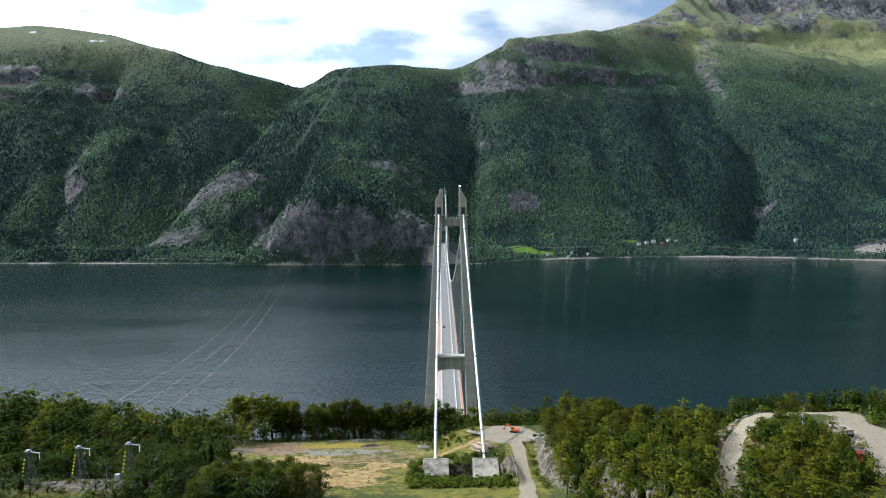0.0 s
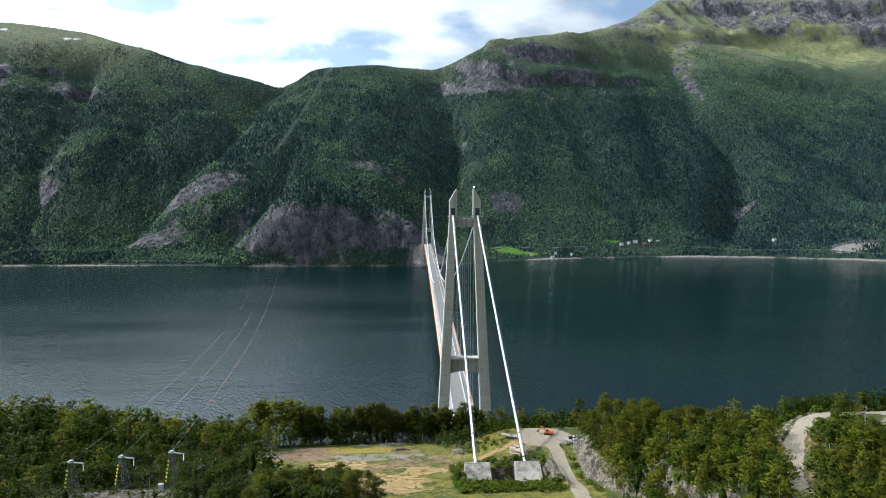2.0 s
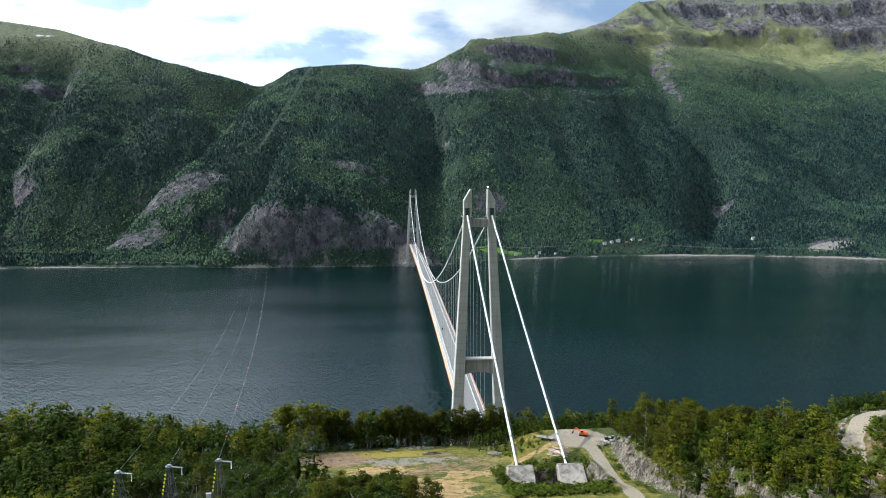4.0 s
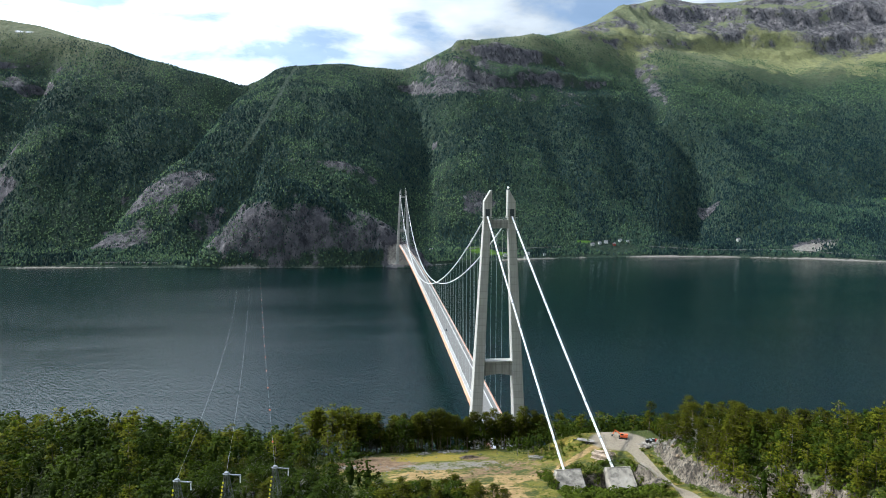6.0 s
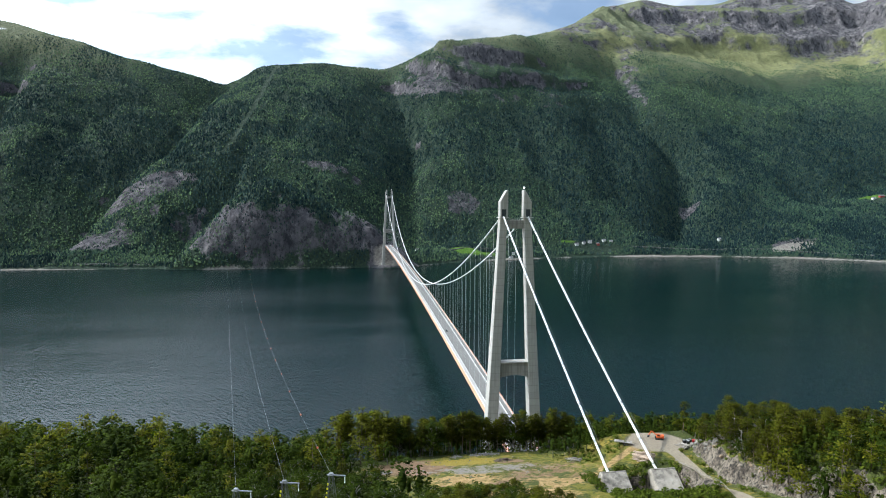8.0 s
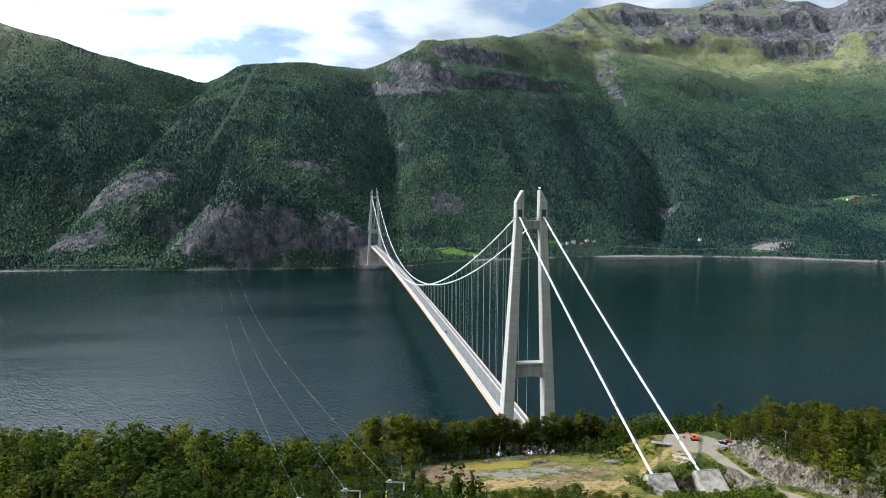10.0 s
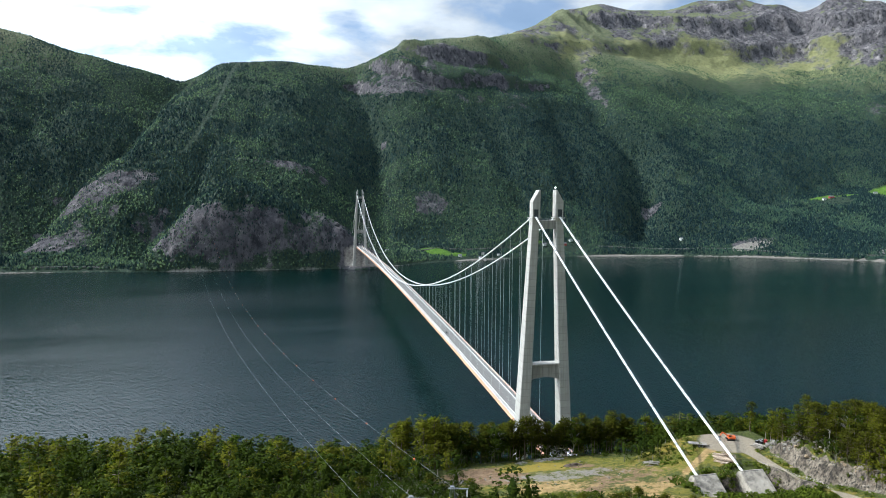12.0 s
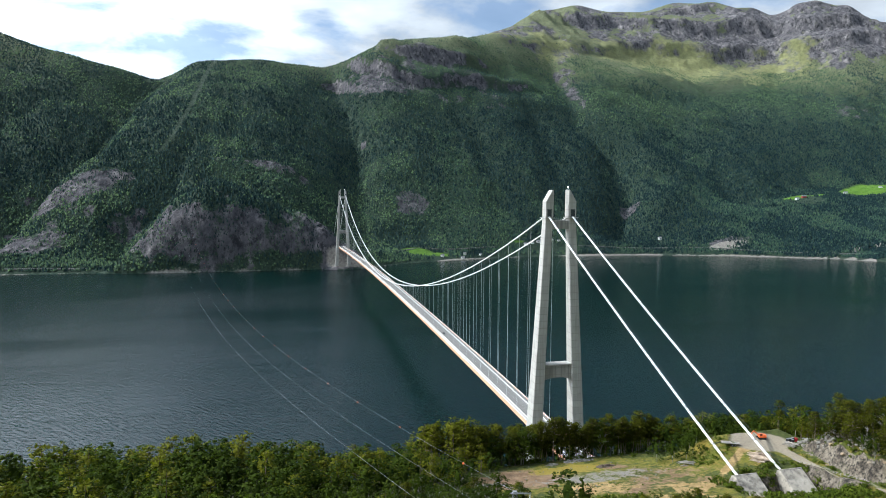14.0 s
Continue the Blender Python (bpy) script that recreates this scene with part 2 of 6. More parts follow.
def make_near_ground():
    k = Mat("hillside_ground", 0.95, spec=0.2)
    f1, f2, f3 = k.noise(0.35, 6, 0.62), k.noise(1.6, 5, 0.6), k.noise(0.09, 4)
    floor_c = k.ramp(f2, (0.3, (0.024, 0.038, 0.008)), (0.7, (0.085, 0.095, 0.022)))
    grass = k.ramp(f1, (0.30, (0.058, 0.078, 0.008)), (0.5, (0.132, 0.126, 0.018)), (0.70, (0.215, 0.155, 0.038)))
    straw = k.ramp(f2, (0.3, (0.17, 0.140, 0.022)), (0.7, (0.29, 0.215, 0.040)))
    soil = k.ramp(f1, (0.3, (0.115, 0.070, 0.040)), (0.7, (0.25, 0.17, 0.10)))
    sand = k.ramp(f1, (0.3, (0.21, 0.138, 0.052)), (0.7, (0.40, 0.275, 0.125)))
    gravel = k.ramp(f2, (0.25, (0.240, 0.200, 0.145)), (0.75, (0.310, 0.264, 0.196)))
    shingle = k.ramp(f2, (0.25, (0.135, 0.122, 0.105)), (0.75, (0.285, 0.260, 0.225)))
    crag = k.noise(0.32, 9, 0.74, stretch=(1, 1, 0.7))
    rock = k.ramp(crag, (0.36, (0.020, 0.018, 0.016)), (0.46, (0.105, 0.086, 0.066)), (0.56, (0.195, 0.165, 0.128)), (0.63, (0.235, 0.200, 0.155)), (0.70, (0.27, 0.165, 0.075)))
    rock = k.mix(k.ramp(k.noise(1.3, 5, 0.7, stretch=(1, 1, 0.5)), (0.40, 0.95), (0.50, 0.0)), rock, (0.022, 0.021, 0.017))
    c = floor_c
    jit = k.math("ADD", k.math("MULTIPLY", k.math("SUBTRACT", k.noise(0.16, 8, 0.68), 0.5), 2.2), k.math("MULTIPLY", k.math("SUBTRACT", k.noise(0.7, 6, 0.7), 0.5), 1.3))
    for name, col in (("grass", grass), ("soil", soil), ("straw", straw), ("sand", sand), ("shingle", shingle), ("gravel", gravel), ("rock", rock)):
        c = k.mix(k.ramp(k.math("ADD", k.attr(name), k.math("MULTIPLY", jit, 0.12 if name == "gravel" else 1.0)), (0.40, 0.0), (0.62, 1.0)), c, col)
    c = k.mix(1.0, c, k.ramp(k.noise(2.4, 5, 0.7), (0.32, 0.70), (0.5, 0.95), (0.68, 1.15)), "MULTIPLY")
    k.colour(c)
    k.bump(k.math("ADD", k.math("MULTIPLY", crag, 0.6), k.math("MULTIPLY", f2, 0.4)), 1.0, 1.1)
    return k.m


concrete = make_concrete("tower_concrete", (0.45, 0.435, 0.40))
beam_concrete = make_concrete("beam_concrete", (0.33, 0.315, 0.29), 0.95)
stained = make_stained("anchor_concrete")
water_m, mountain_m, hill_m = make_water(), make_mountain(), make_near_ground()
white_steel = plain("white_paint", (0.80, 0.80, 0.79), 0.45, spread=0.06)
grey_steel = plain("galvanised_steel", (0.30, 0.31, 0.32), 0.5, 0.6)
pylon_steel = plain("weathered_steel", (0.13, 0.135, 0.14), 0.6, 0.3)
dark_steel = plain("dark_steel", (0.05, 0.052, 0.055), 0.6)
asphalt = plain("worn_asphalt", (0.155, 0.15, 0.14), 0.9, spread=0.15, scale=0.4)
worn_line = plain("worn_road_paint", (0.36, 0.355, 0.34), 0.8, spread=0.25)
hanger_m = plain("hanger_grey", (0.50, 0.51, 0.51), 0.5, spread=0.06)
deck_steel = plain("deck_grey", (0.36, 0.35, 0.33), 0.6, spread=0.12, scale=0.3)
salmon = plain("salmon_walkway", (0.58, 0.29, 0.175), 0.8, spread=0.12, scale=0.5)
opening_shade = plain("opening_shade", (0.035, 0.045, 0.05), 0.7)
bark = plain("pine_bark", (0.13, 0.098, 0.075), 0.9, spread=0.4, scale=3)
pale_bark = plain("birch_bark", (0.19, 0.178, 0.158), 0.8, spread=0.4, scale=3)
grey_wood = plain("bleached_wood", (0.27, 0.245, 0.215), 0.9, spread=0.4, scale=3)
orange_paint = plain("orange_paint", (0.70, 0.13, 0.03), 0.5, spread=0.15)
red_paint = plain("red_paint", (0.32, 0.02, 0.025), 0.5, spread=0.15)
yellow_paint = plain("yellow_paint", (0.75, 0.70, 0.02), 0.5, spread=0.1)
black_rubber = plain("black_rubber", (0.02, 0.02, 0.02), 0.8)
rubble = plain("pale_rubble", (0.165, 0.152, 0.132), 0.9, spread=0.5, scale=1.2)
log_m = plain("stripped_logs", (0.42, 0.33, 0.25), 0.85, spread=0.35, scale=1.5)
white_wall = plain("white_boards", (0.55, 0.55, 0.53), 0.7, spread=0.06)
red_wall = plain("barn_red_boards", (0.30, 0.05, 0.04), 0.8, spread=0.15)
roof_m = plain("grey_roof", (0.16, 0.16, 0.17), 0.7, spread=0.2)
glass_dark = plain("dark_window", (0.02, 0.025, 0.03), 0.15, spread=0.1)
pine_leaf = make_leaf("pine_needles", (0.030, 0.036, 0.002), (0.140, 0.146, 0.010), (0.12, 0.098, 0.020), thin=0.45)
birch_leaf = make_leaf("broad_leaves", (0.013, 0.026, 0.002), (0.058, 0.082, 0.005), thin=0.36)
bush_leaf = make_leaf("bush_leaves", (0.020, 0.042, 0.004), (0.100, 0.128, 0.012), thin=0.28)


# ---- building helpers ----
def rnd(a, b):
    return random.uniform(a, b)


def smooth(a, b, x):
    t = np.clip((np.asarray(x, float) - a) / (b - a), 0, 1)
    return t * t * (3 - 2 * t)


def lattice(ix, iy, seed):
    h = (ix.astype(np.int64) * 374761393 + iy.astype(np.int64) * 668265263 + seed * 1442695041) & 0x7FFFFFFF
    h = ((h ^ (h >> 13)) * 1274126177) & 0x7FFFFFFF
    return ((h ^ (h >> 16)) & 0xFFFF) / 65535.0


def value_noise(x, y, seed):
    ix, iy = np.floor(x), np.floor(y)
    fx, fy = x - ix, y - iy
    fx, fy = fx * fx * (3 - 2 * fx), fy * fy * (3 - 2 * fy)
    a, b = lattice(ix, iy, seed), lattice(ix + 1, iy, seed)
    c, d = lattice(ix, iy + 1, seed), lattice(ix + 1, iy + 1, seed)
    return (a * (1 - fx) + b * fx) * (1 - fy) + (c * (1 - fx) + d * fx) * fy


def fractal(x, y, size, octaves=5, seed=1, ridged=False):
    """Noise of about -1 to 1 with features of that size."""
    x, y = np.asarray(x, float), np.asarray(y, float)
    out, amp, tot = 0.0, 1.0, 0.0
    for o in range(octaves):
        v = value_noise(x / size + 17.3 * o, y / size - 9.1 * o, seed + o) * 2 - 1
        out = out + amp * ((1 - 2 * np.abs(v)) if ridged else v)
        tot += amp
        amp, size = amp * 0.5, size * 0.5
    return out / tot


def fast_mesh(name, verts, faces, mat, attrs=None, flat=True, normals=None):
    """A mesh from arrays: verts (n, 3), faces (m, 3 or 4)."""
    me = bpy.data.meshes.new(name)
    verts, faces = np.asarray(verts, np.float32), np.asarray(faces, np.int32)
    m, k = faces.shape
    me.vertices.add(len(verts)); me.vertices.foreach_set("co", verts.ravel())
    me.loops.add(m * k); me.loops.foreach_set("vertex_index", faces.ravel())
    me.polygons.add(m)
    me.polygons.foreach_set("loop_start", np.arange(0, m * k, k, dtype=np.int32))
    me.polygons.foreach_set("loop_total", np.full(m, k, np.int32))
    me.polygons.foreach_set("use_smooth", np.full(m, not flat))
    for key, values in (attrs or {}).items():
        at = me.attributes.new(key, "FLOAT", "POINT")
        at.data.foreach_set("value", np.asarray(values, np.float32).ravel())
    me.update(calc_edges=True)
    me.validate()
    if normals is not None:
        me.normals_split_custom_set_from_vertices(np.asarray(normals, np.float32))
    me.materials.append(mat)
    return me


def link(name, me, parent=None, label=""):
    ob = new(name, me)
    if parent is not None:
        ob.parent = parent
    if label:
        ob["label"] = label
    return ob


def part(name, bm, mat, parent, label=""):
    me = bpy.data.meshes.new(name)
    bm.to_mesh(me)
    bm.free()
    me.materials.append(mat)
    return link(name, me, parent, label)


def empty(name, place=(0, 0, 0), turn=0.0):
    ob = new(name)
    ob.empty_display_size = 0.5
    ob.matrix_basis = pose(*place, 0, 0, turn)
    return ob


def box(bm, cx, cy, cz, sx, sy, sz, bevel=0.0, m=None):
    """A box with that centre and size, its edges bevelled."""
    got = bmesh.ops.create_cube(bm, size=1.0)
    vs = got["verts"]
    for v in vs:
        v.co = Vector((v.co.x * sx + cx, v.co.y * sy + cy, v.co.z * sz + cz))
    if bevel:
        es = list({e for v in vs for e in v.link_edges})
        r = bmesh.ops.bevel(bm, geom=es, offset=bevel, segments=1, affect="EDGES")
        vs = list({v for f in r["faces"] for v in f.verts} | {v for v in vs if v.is_valid})
    if m is not None:
        bmesh.ops.transform(bm, matrix=m, verts=vs)
    return vs


def bar(bm, a, b, r, sides=8, r2=None):
    """A rod from a to b."""
    a, b = Vector(a), Vector(b)
    d = b - a
    got = bmesh.ops.create_cone(bm, cap_ends=True, segments=sides, radius1=r, radius2=r if r2 is None else r2, depth=d.length)
    m = Matrix.Translation((a + b) / 2) @ d.to_track_quat("Z", "Y").to_matrix().to_4x4()
    bmesh.ops.transform(bm, matrix=m, verts=got["verts"])


def prism(bm, ring_a, ring_b):
    """A solid between two rings of as many points."""
    va, vb = [bm.verts.new(p) for p in ring_a], [bm.verts.new(p) for p in ring_b]
    n = len(va)
    for i in range(n):
        bm.faces.new((va[i], va[(i + 1) % n], vb[(i + 1) % n], vb[i]))
    bm.faces.new(va[::-1]); bm.faces.new(vb)
    bmesh.ops.recalc_face_normals(bm, faces=bm.faces[:])


def tube(name, points, r, mat, parent=None, label="", sides=8):
    """A tube along a line of points."""
    pts = np.asarray(points, float)
    d = np.gradient(pts, axis=0)
    d /= np.linalg.norm(d, axis=1)[:, None]
    side = np.cross(d, (0, 0, 1.0)); side /= np.linalg.norm(side, axis=1)[:, None]
    up = np.cross(side, d)
    a = np.arange(sides) * 2 * math.pi / sides
    v = pts[:, None] + r * (np.cos(a)[None, :, None] * side[:, None] + np.sin(a)[None, :, None] * up[:, None])
    n = len(pts)
    i, j = np.meshgrid(np.arange(n - 1), np.arange(sides), indexing="ij")
    k = (j + 1) % sides
    f = np.stack([i * sides + j, i * sides + k, (i + 1) * sides + k, (i + 1) * sides + j], -1).reshape(-1, 4)
    return link(name, fast_mesh(name, v.reshape(-1, 3), f, mat, flat=False), parent, label)


def grid_faces(nx, ny):
    i, j = np.meshgrid(np.arange(nx - 1), np.arange(ny - 1), indexing="ij")
    return np.stack([i * ny + j, (i + 1) * ny + j, (i + 1) * ny + j + 1, i * ny + j + 1], -1).reshape(-1, 4)


# ---- water ----
bm = bmesh.new()
for p in ((-9000, -2500, 0), (9000, -2500, 0), (9000, 9000, 0), (-9000, 9000, 0)):
    bm.verts.new(p)
bm.faces.new(bm.verts[:])
tagged(part("water", bm, water_m, None), "dark teal fjord water with fine wind ripples", "water", kind="structure")

# ---- the far mountains: cross-sections of the slope, from the shore upwards, fanned out ----
SECTIONS = []


def section(u, *knots):
    """A slope's profile (y, z) along the bearing u."""
    SECTIONS.append((u, [(knots[0][0] - 150, -60)] + list(knots) + [(knots[-1][0] + 900, knots[-1][1] + 10)]))


section(-1.30, (1330, 0), (1700, 190), (2300, 600), (2700, 900), (3200, 980))
section(-0.64, (1356, 0), (1700, 200), (2050, 420), (2400, 690), (2750, 945), (3100, 965))
section(-0.596, (1356, 0), (1650, 190), (1900, 375), (2400, 690), (2800, 966), (3200, 970))
section(-0.48, (1355, 0), (1600, 120), (1900, 370), (2400, 690), (2800, 922), (3200, 915))
section(-0.40, (1350, 0), (1594, 125), (1900, 330), (2300, 570), (2750, 838), (3200, 836))
section(-0.316, (1345, 0), (1480, 80), (1613, 205), (1850, 340), (2134, 495), (2650, 740), (3100, 742))
section(-0.258, (1335, 0), (1500, 90), (1700, 270), (2134, 490), (2550, 684), (3000, 688))
section(-0.207, (1325, 0), (1550, 150), (1715, 315), (2100, 480), (2495, 640), (2900, 630))
section(-0.158, (1318, 0), (1550, 140), (1720, 300), (2100, 510), (2520, 713), (2900, 700))
section(-0.066, (1325, 0), (1500, 110), (1627, 257), (1961, 425), (2200, 570), (2560, 747), (2900, 740))
section(0.018, (1360, 0), (1450, 40), (1650, 210), (1961, 410), (2250, 570), (2520, 728), (2900, 725))
section(0.05, (1350, 0), (1440, 56), (1560, 90), (1800, 280), (2100, 465), (2500, 745), (2900, 790))
section(0.10, (1400, 0), (1470, 25), (1600, 60), (1850, 285), (2142, 478), (2300, 610), (2560, 845), (2900, 862))
section(0.15, (1440, 0), (1520, 22), (1620, 60), (1900, 305), (2200, 505), (2350, 640), (2600, 882), (3000, 905))
section(0.226, (1485, 0), (1560, 40), (1900, 300), (2292, 558), (2480, 690), (2582, 800), (2700, 924), (3000, 955))
section(0.292, (1508, 0), (1600, 56), (1950, 315), (2300, 535), (2650, 760), (2894, 1000), (3200, 1080))
section(0.35, (1520, 0), (1600, 50), (1950, 305), (2350, 540), (2720, 790), (2894, 925), (3050, 1050), (3300, 1212), (3600, 1290))
section(0.424, (1515, 0), (1620, 70), (2000, 330), (2329, 534), (2740, 800), (3000, 960), (3300, 1150), (3600, 1370))
section(0.473, (1500, 0), (1600, 45), (1750, 130), (2000, 300), (2329, 520), (2740, 790), (3050, 960), (3300, 1150), (3620, 1345))
section(0.543, (1480, 0), (1590, 38), (1780, 190), (2300, 490), (2770, 808), (3118, 935), (3260, 1150), (3600, 1354))
section(0.594, (1455, 0), (1590, 60), (1780, 200), (2338, 495), (2800, 805), (3100, 920), (3250, 1160), (3600, 1432))
section(0.667, (1420, 0), (1580, 95), (1850, 230), (2320, 490), (2800, 800), (3030, 900), (3220, 1190), (3500, 1432))
section(0.742, (1365, 0), (1550, 90), (1780, 175), (2350, 520), (2830, 820), (3000, 900), (3180, 1190), (3350, 1373))
section(0.791, (1330, 0), (1550, 90), (1747, 168), (1850, 190), (2400, 560), (2900, 861), (3250, 1303))
section(0.823, (1300, 0), (1520, 90), (1747, 170), (1870, 200), (2400, 580), (2820, 860), (3150, 1351))
section(0.862, (1270, 0), (1500, 90), (1750, 182), (1900, 215), (2400, 600), (2750, 850), (3100, 1364))
section(0.932, (1210, 0), (1450, 90), (1750, 195), (1870, 215), (2300, 573), (2620, 850), (3000, 1322))
section(1.012, (1150, 0), (1420, 100), (1780, 215), (1880, 235), (2250, 560), (2560, 850), (2850, 1189))
section(1.40, (900, 0), (1200, 150), (1800, 500), (2300, 900), (2600, 1000))

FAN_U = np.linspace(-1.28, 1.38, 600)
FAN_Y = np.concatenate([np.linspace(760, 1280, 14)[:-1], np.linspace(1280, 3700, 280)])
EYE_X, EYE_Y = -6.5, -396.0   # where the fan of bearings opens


def soften(a, n, axis):
    k = np.hanning(n + 2)[1:-1]
    k /= k.sum()
    p = n // 2
    pad = [(p, p) if ax == axis else (0, 0) for ax in (0, 1)]
    return np.apply_along_axis(lambda r: np.convolve(r, k, "valid"), axis, np.pad(a, pad, mode="edge"))


def blob(x, y, cx, cy, rx, ry, edge=0.35):
    return 1 - smooth(1 - edge, 1 + edge, np.hypot((x - cx) / rx, (y - cy) / ry))


def along(x, y, pts):
    """Distance to a line of points."""
    best = np.full(np.shape(x), 1e9)
    for (ax, ay), (bx, by) in zip(pts, pts[1:]):
        dx, dy = bx - ax, by - ay
        t = np.clip(((x - ax) * dx + (y - ay) * dy) / (dx * dx + dy * dy), 0, 1)
        best = np.minimum(best, np.hypot(x - ax - t * dx, y - ay - t * dy))
    return best


def far_heights():
    us = np.array([s[0] for s in SECTIONS])
    prof = np.array([np.interp(FAN_Y, *np.array(k, float).T) for _, k in SECTIONS])
    z = np.array([np.interp(FAN_U, us, prof[:, j]) for j in range(len(FAN_Y))]).T
    z = soften(soften(z, 9, 1), 9, 0)
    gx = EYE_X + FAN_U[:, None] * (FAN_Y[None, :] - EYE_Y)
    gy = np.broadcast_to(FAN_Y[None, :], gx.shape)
    # the rock knoll beside the far tower
    fx = np.interp(gx, (-560, -485, -420, -336, -280, -180, -100, -14, 45, 80), (0, 0.40, 0.75, 1.0, 0.98, 0.86, 0.68, 0.48, 0.2, 0))
    fy = np.where(gy > 1318, 1 - np.exp(-(gy - 1318) / 42.0), 0)
    knoll = 222 * fx * fy * (1 - 0.5 * smooth(1560, 1700, gy))
    knoll = knoll + (13 * fractal(gx, gy * 0.5, 70, 4, 31, True) + 7 * fractal(gx, gy, 26, 3, 35, True)) * smooth(4, 30, knoll)
    z = np.where(knoll > np.maximum(z, 0.5), knoll, z)
    # gullies that run down the slope: way, width of the western and of the eastern bank, depth
    for pts, west, east, deep in (([(-905, 1480), (-868, 1612), (-800, 1755), (-748, 1800), (-706, 1950), (-679, 2291), (-600, 2500)], 230, 55, 112),
                                  ([(-560, 1400), (-538, 1520), (-480, 1560), (-440, 1620), (-425, 1760)], 85, 40, 42),
                                  ([(40, 1480), (62, 1650), (100, 1790), (130, 2050), (118, 2185), (95, 2400), (80, 2540)], 190, 75, 105),
                                  ([(960, 1640), (1043, 1785), (1123, 1882), (1160, 2152), (1100, 2303), (1137, 2395), (1200, 2860)], 140, 75, 66),
                                  ([(-1150, 1480), (-1212, 1660), (-1232, 1765), (-1290, 1883), (-1315, 2045), (-1340, 2262), (-1400, 2540)], 260, 85, 110),
                                  ([(-1010, 1520), (-1030, 1750), (-1010, 2000), (-960, 2250)], 110, 70, 22),
                                  ([(-270, 1900), (-300, 2150), (-230, 2450)], 90, 60, 14),
                                  ([(560, 1700), (585, 2000), (640, 2360)], 120, 80, 26),
                                  ([(820, 1750), (860, 2050), (900, 2400)], 100, 80, 22),
                                  ([(1500, 1750), (1560, 2150), (1620, 2600)], 150, 90, 30),
                                  ([(1960, 2200), (2000, 2600), (2080, 3000)], 140, 90, 32)):
        ys = [p[1] for p in pts]
        off = gx - np.interp(gy, ys, [p[0] for p in pts]) + 12 * fractal(gx, gy, 130, 3, 17)
        way = smooth(ys[0] - 90, ys[0] + 40, gy) * (1 - smooth(ys[-1] - 60, ys[-1] + 120, gy))
        z = z - 1.1 * deep * np.exp(-np.abs(off / np.where(off < 0, west, east)) ** 1.3) * way * smooth(0, 60, z)
    high = smooth(10, 260, z) * (1 - 0.8 * smooth(0.72, 0.97, z / z.max(axis=1)[:, None]))
    # low spurs down the fall line, then rougher ground
    sx = gx + 0.22 * gy + 70 * fractal(gx, gy, 300, 3, 13)
    z = z + high * (17 * fractal(sx, gy * 0.45, 240, 4, 3, True) + 8 * fractal(gx, gy, 105, 4, 9) + 6 * fractal(gx, gy, 60, 3, 10, True)) - 3 * high
    # crags of the middle hill, and the bands under the summits
    crag = np.maximum(blob(gx, gy, 520, 2480, 520, 150) * smooth(560, 640, z), smooth(850, 1000, z) * smooth(800, 1300, gx))
    crag = np.maximum(crag, blob(gx, gy, -1680, 2390, 400, 150))
    crag = crag * smooth(-0.35, 0.25, fractal(gx, gy, 260, 3, 23) + 0.15)
    step = 120.0
    s = z / step + 0.9 * fractal(gx, gy, 520, 4, 21)
    fr = s - np.floor(s)
    summit = smooth(900, 1000, z) * smooth(1000, 1300, gx)
    crag = crag * (1 - 0.8 * smooth(0.90, 0.98, z / z.max(axis=1)[:, None]) * (gx > 1000))
    z = z + crag * (1 - summit) * (step * 0.45 * (smooth(0.55, 0.85, fr) - fr) + 9 * fractal(gx, gy, 45, 3, 29, True))
    # summit walls: tall faces with narrow ledges, ribbed by gullies
    rib = 30 * fractal(gx + 0.2 * gy, gy * 0.3, 120, 4, 61, True) + 10 * fractal(gx, gy, 34, 3, 63, True)
    z = z + summit * (1 - smooth(0.93, 1.0, z / z.max(axis=1)[:, None])) * rib
    step = 165.0
    s = (z - 935) / step + 0.6 * fractal(gx, gy, 380, 4, 27)
    fr = s - np.floor(s)
    z = z + summit * step * 0.42 * (smooth(0.28, 0.60, fr) - fr) * smooth(1250, 1600, gx) * (1 - smooth(0.90, 0.985, z / z.max(axis=1)[:, None]))
    islet = 11 * blob(gx, gy, 2, 1330, 46, 34, 0.35)
    z = np.maximum(z, np.where(islet > 0.3, islet + 2 * fractal(gx, gy, 14, 3, 37), -99))
    z = np.where(z < 14, z + smooth(-8, 8, z) * 2.2 * fractal(gx, gy, 34, 3, 5, True), z)
    return gx, gy, z, crag


FX, FY, FZ, FCRAG = far_heights()


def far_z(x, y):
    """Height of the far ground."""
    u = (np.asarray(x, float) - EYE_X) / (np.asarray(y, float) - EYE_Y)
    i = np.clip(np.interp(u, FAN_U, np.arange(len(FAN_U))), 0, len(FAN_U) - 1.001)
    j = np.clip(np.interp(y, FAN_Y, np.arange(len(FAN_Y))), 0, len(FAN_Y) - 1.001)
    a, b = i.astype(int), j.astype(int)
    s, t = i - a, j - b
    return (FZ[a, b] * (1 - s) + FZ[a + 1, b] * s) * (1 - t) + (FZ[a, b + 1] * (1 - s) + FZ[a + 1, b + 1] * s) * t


def far_slope(x, y):
    d = 9.0
    return np.hypot(far_z(x + d, y) - far_z(x - d, y), far_z(x, y + d) - far_z(x, y - d)) / (2 * d)


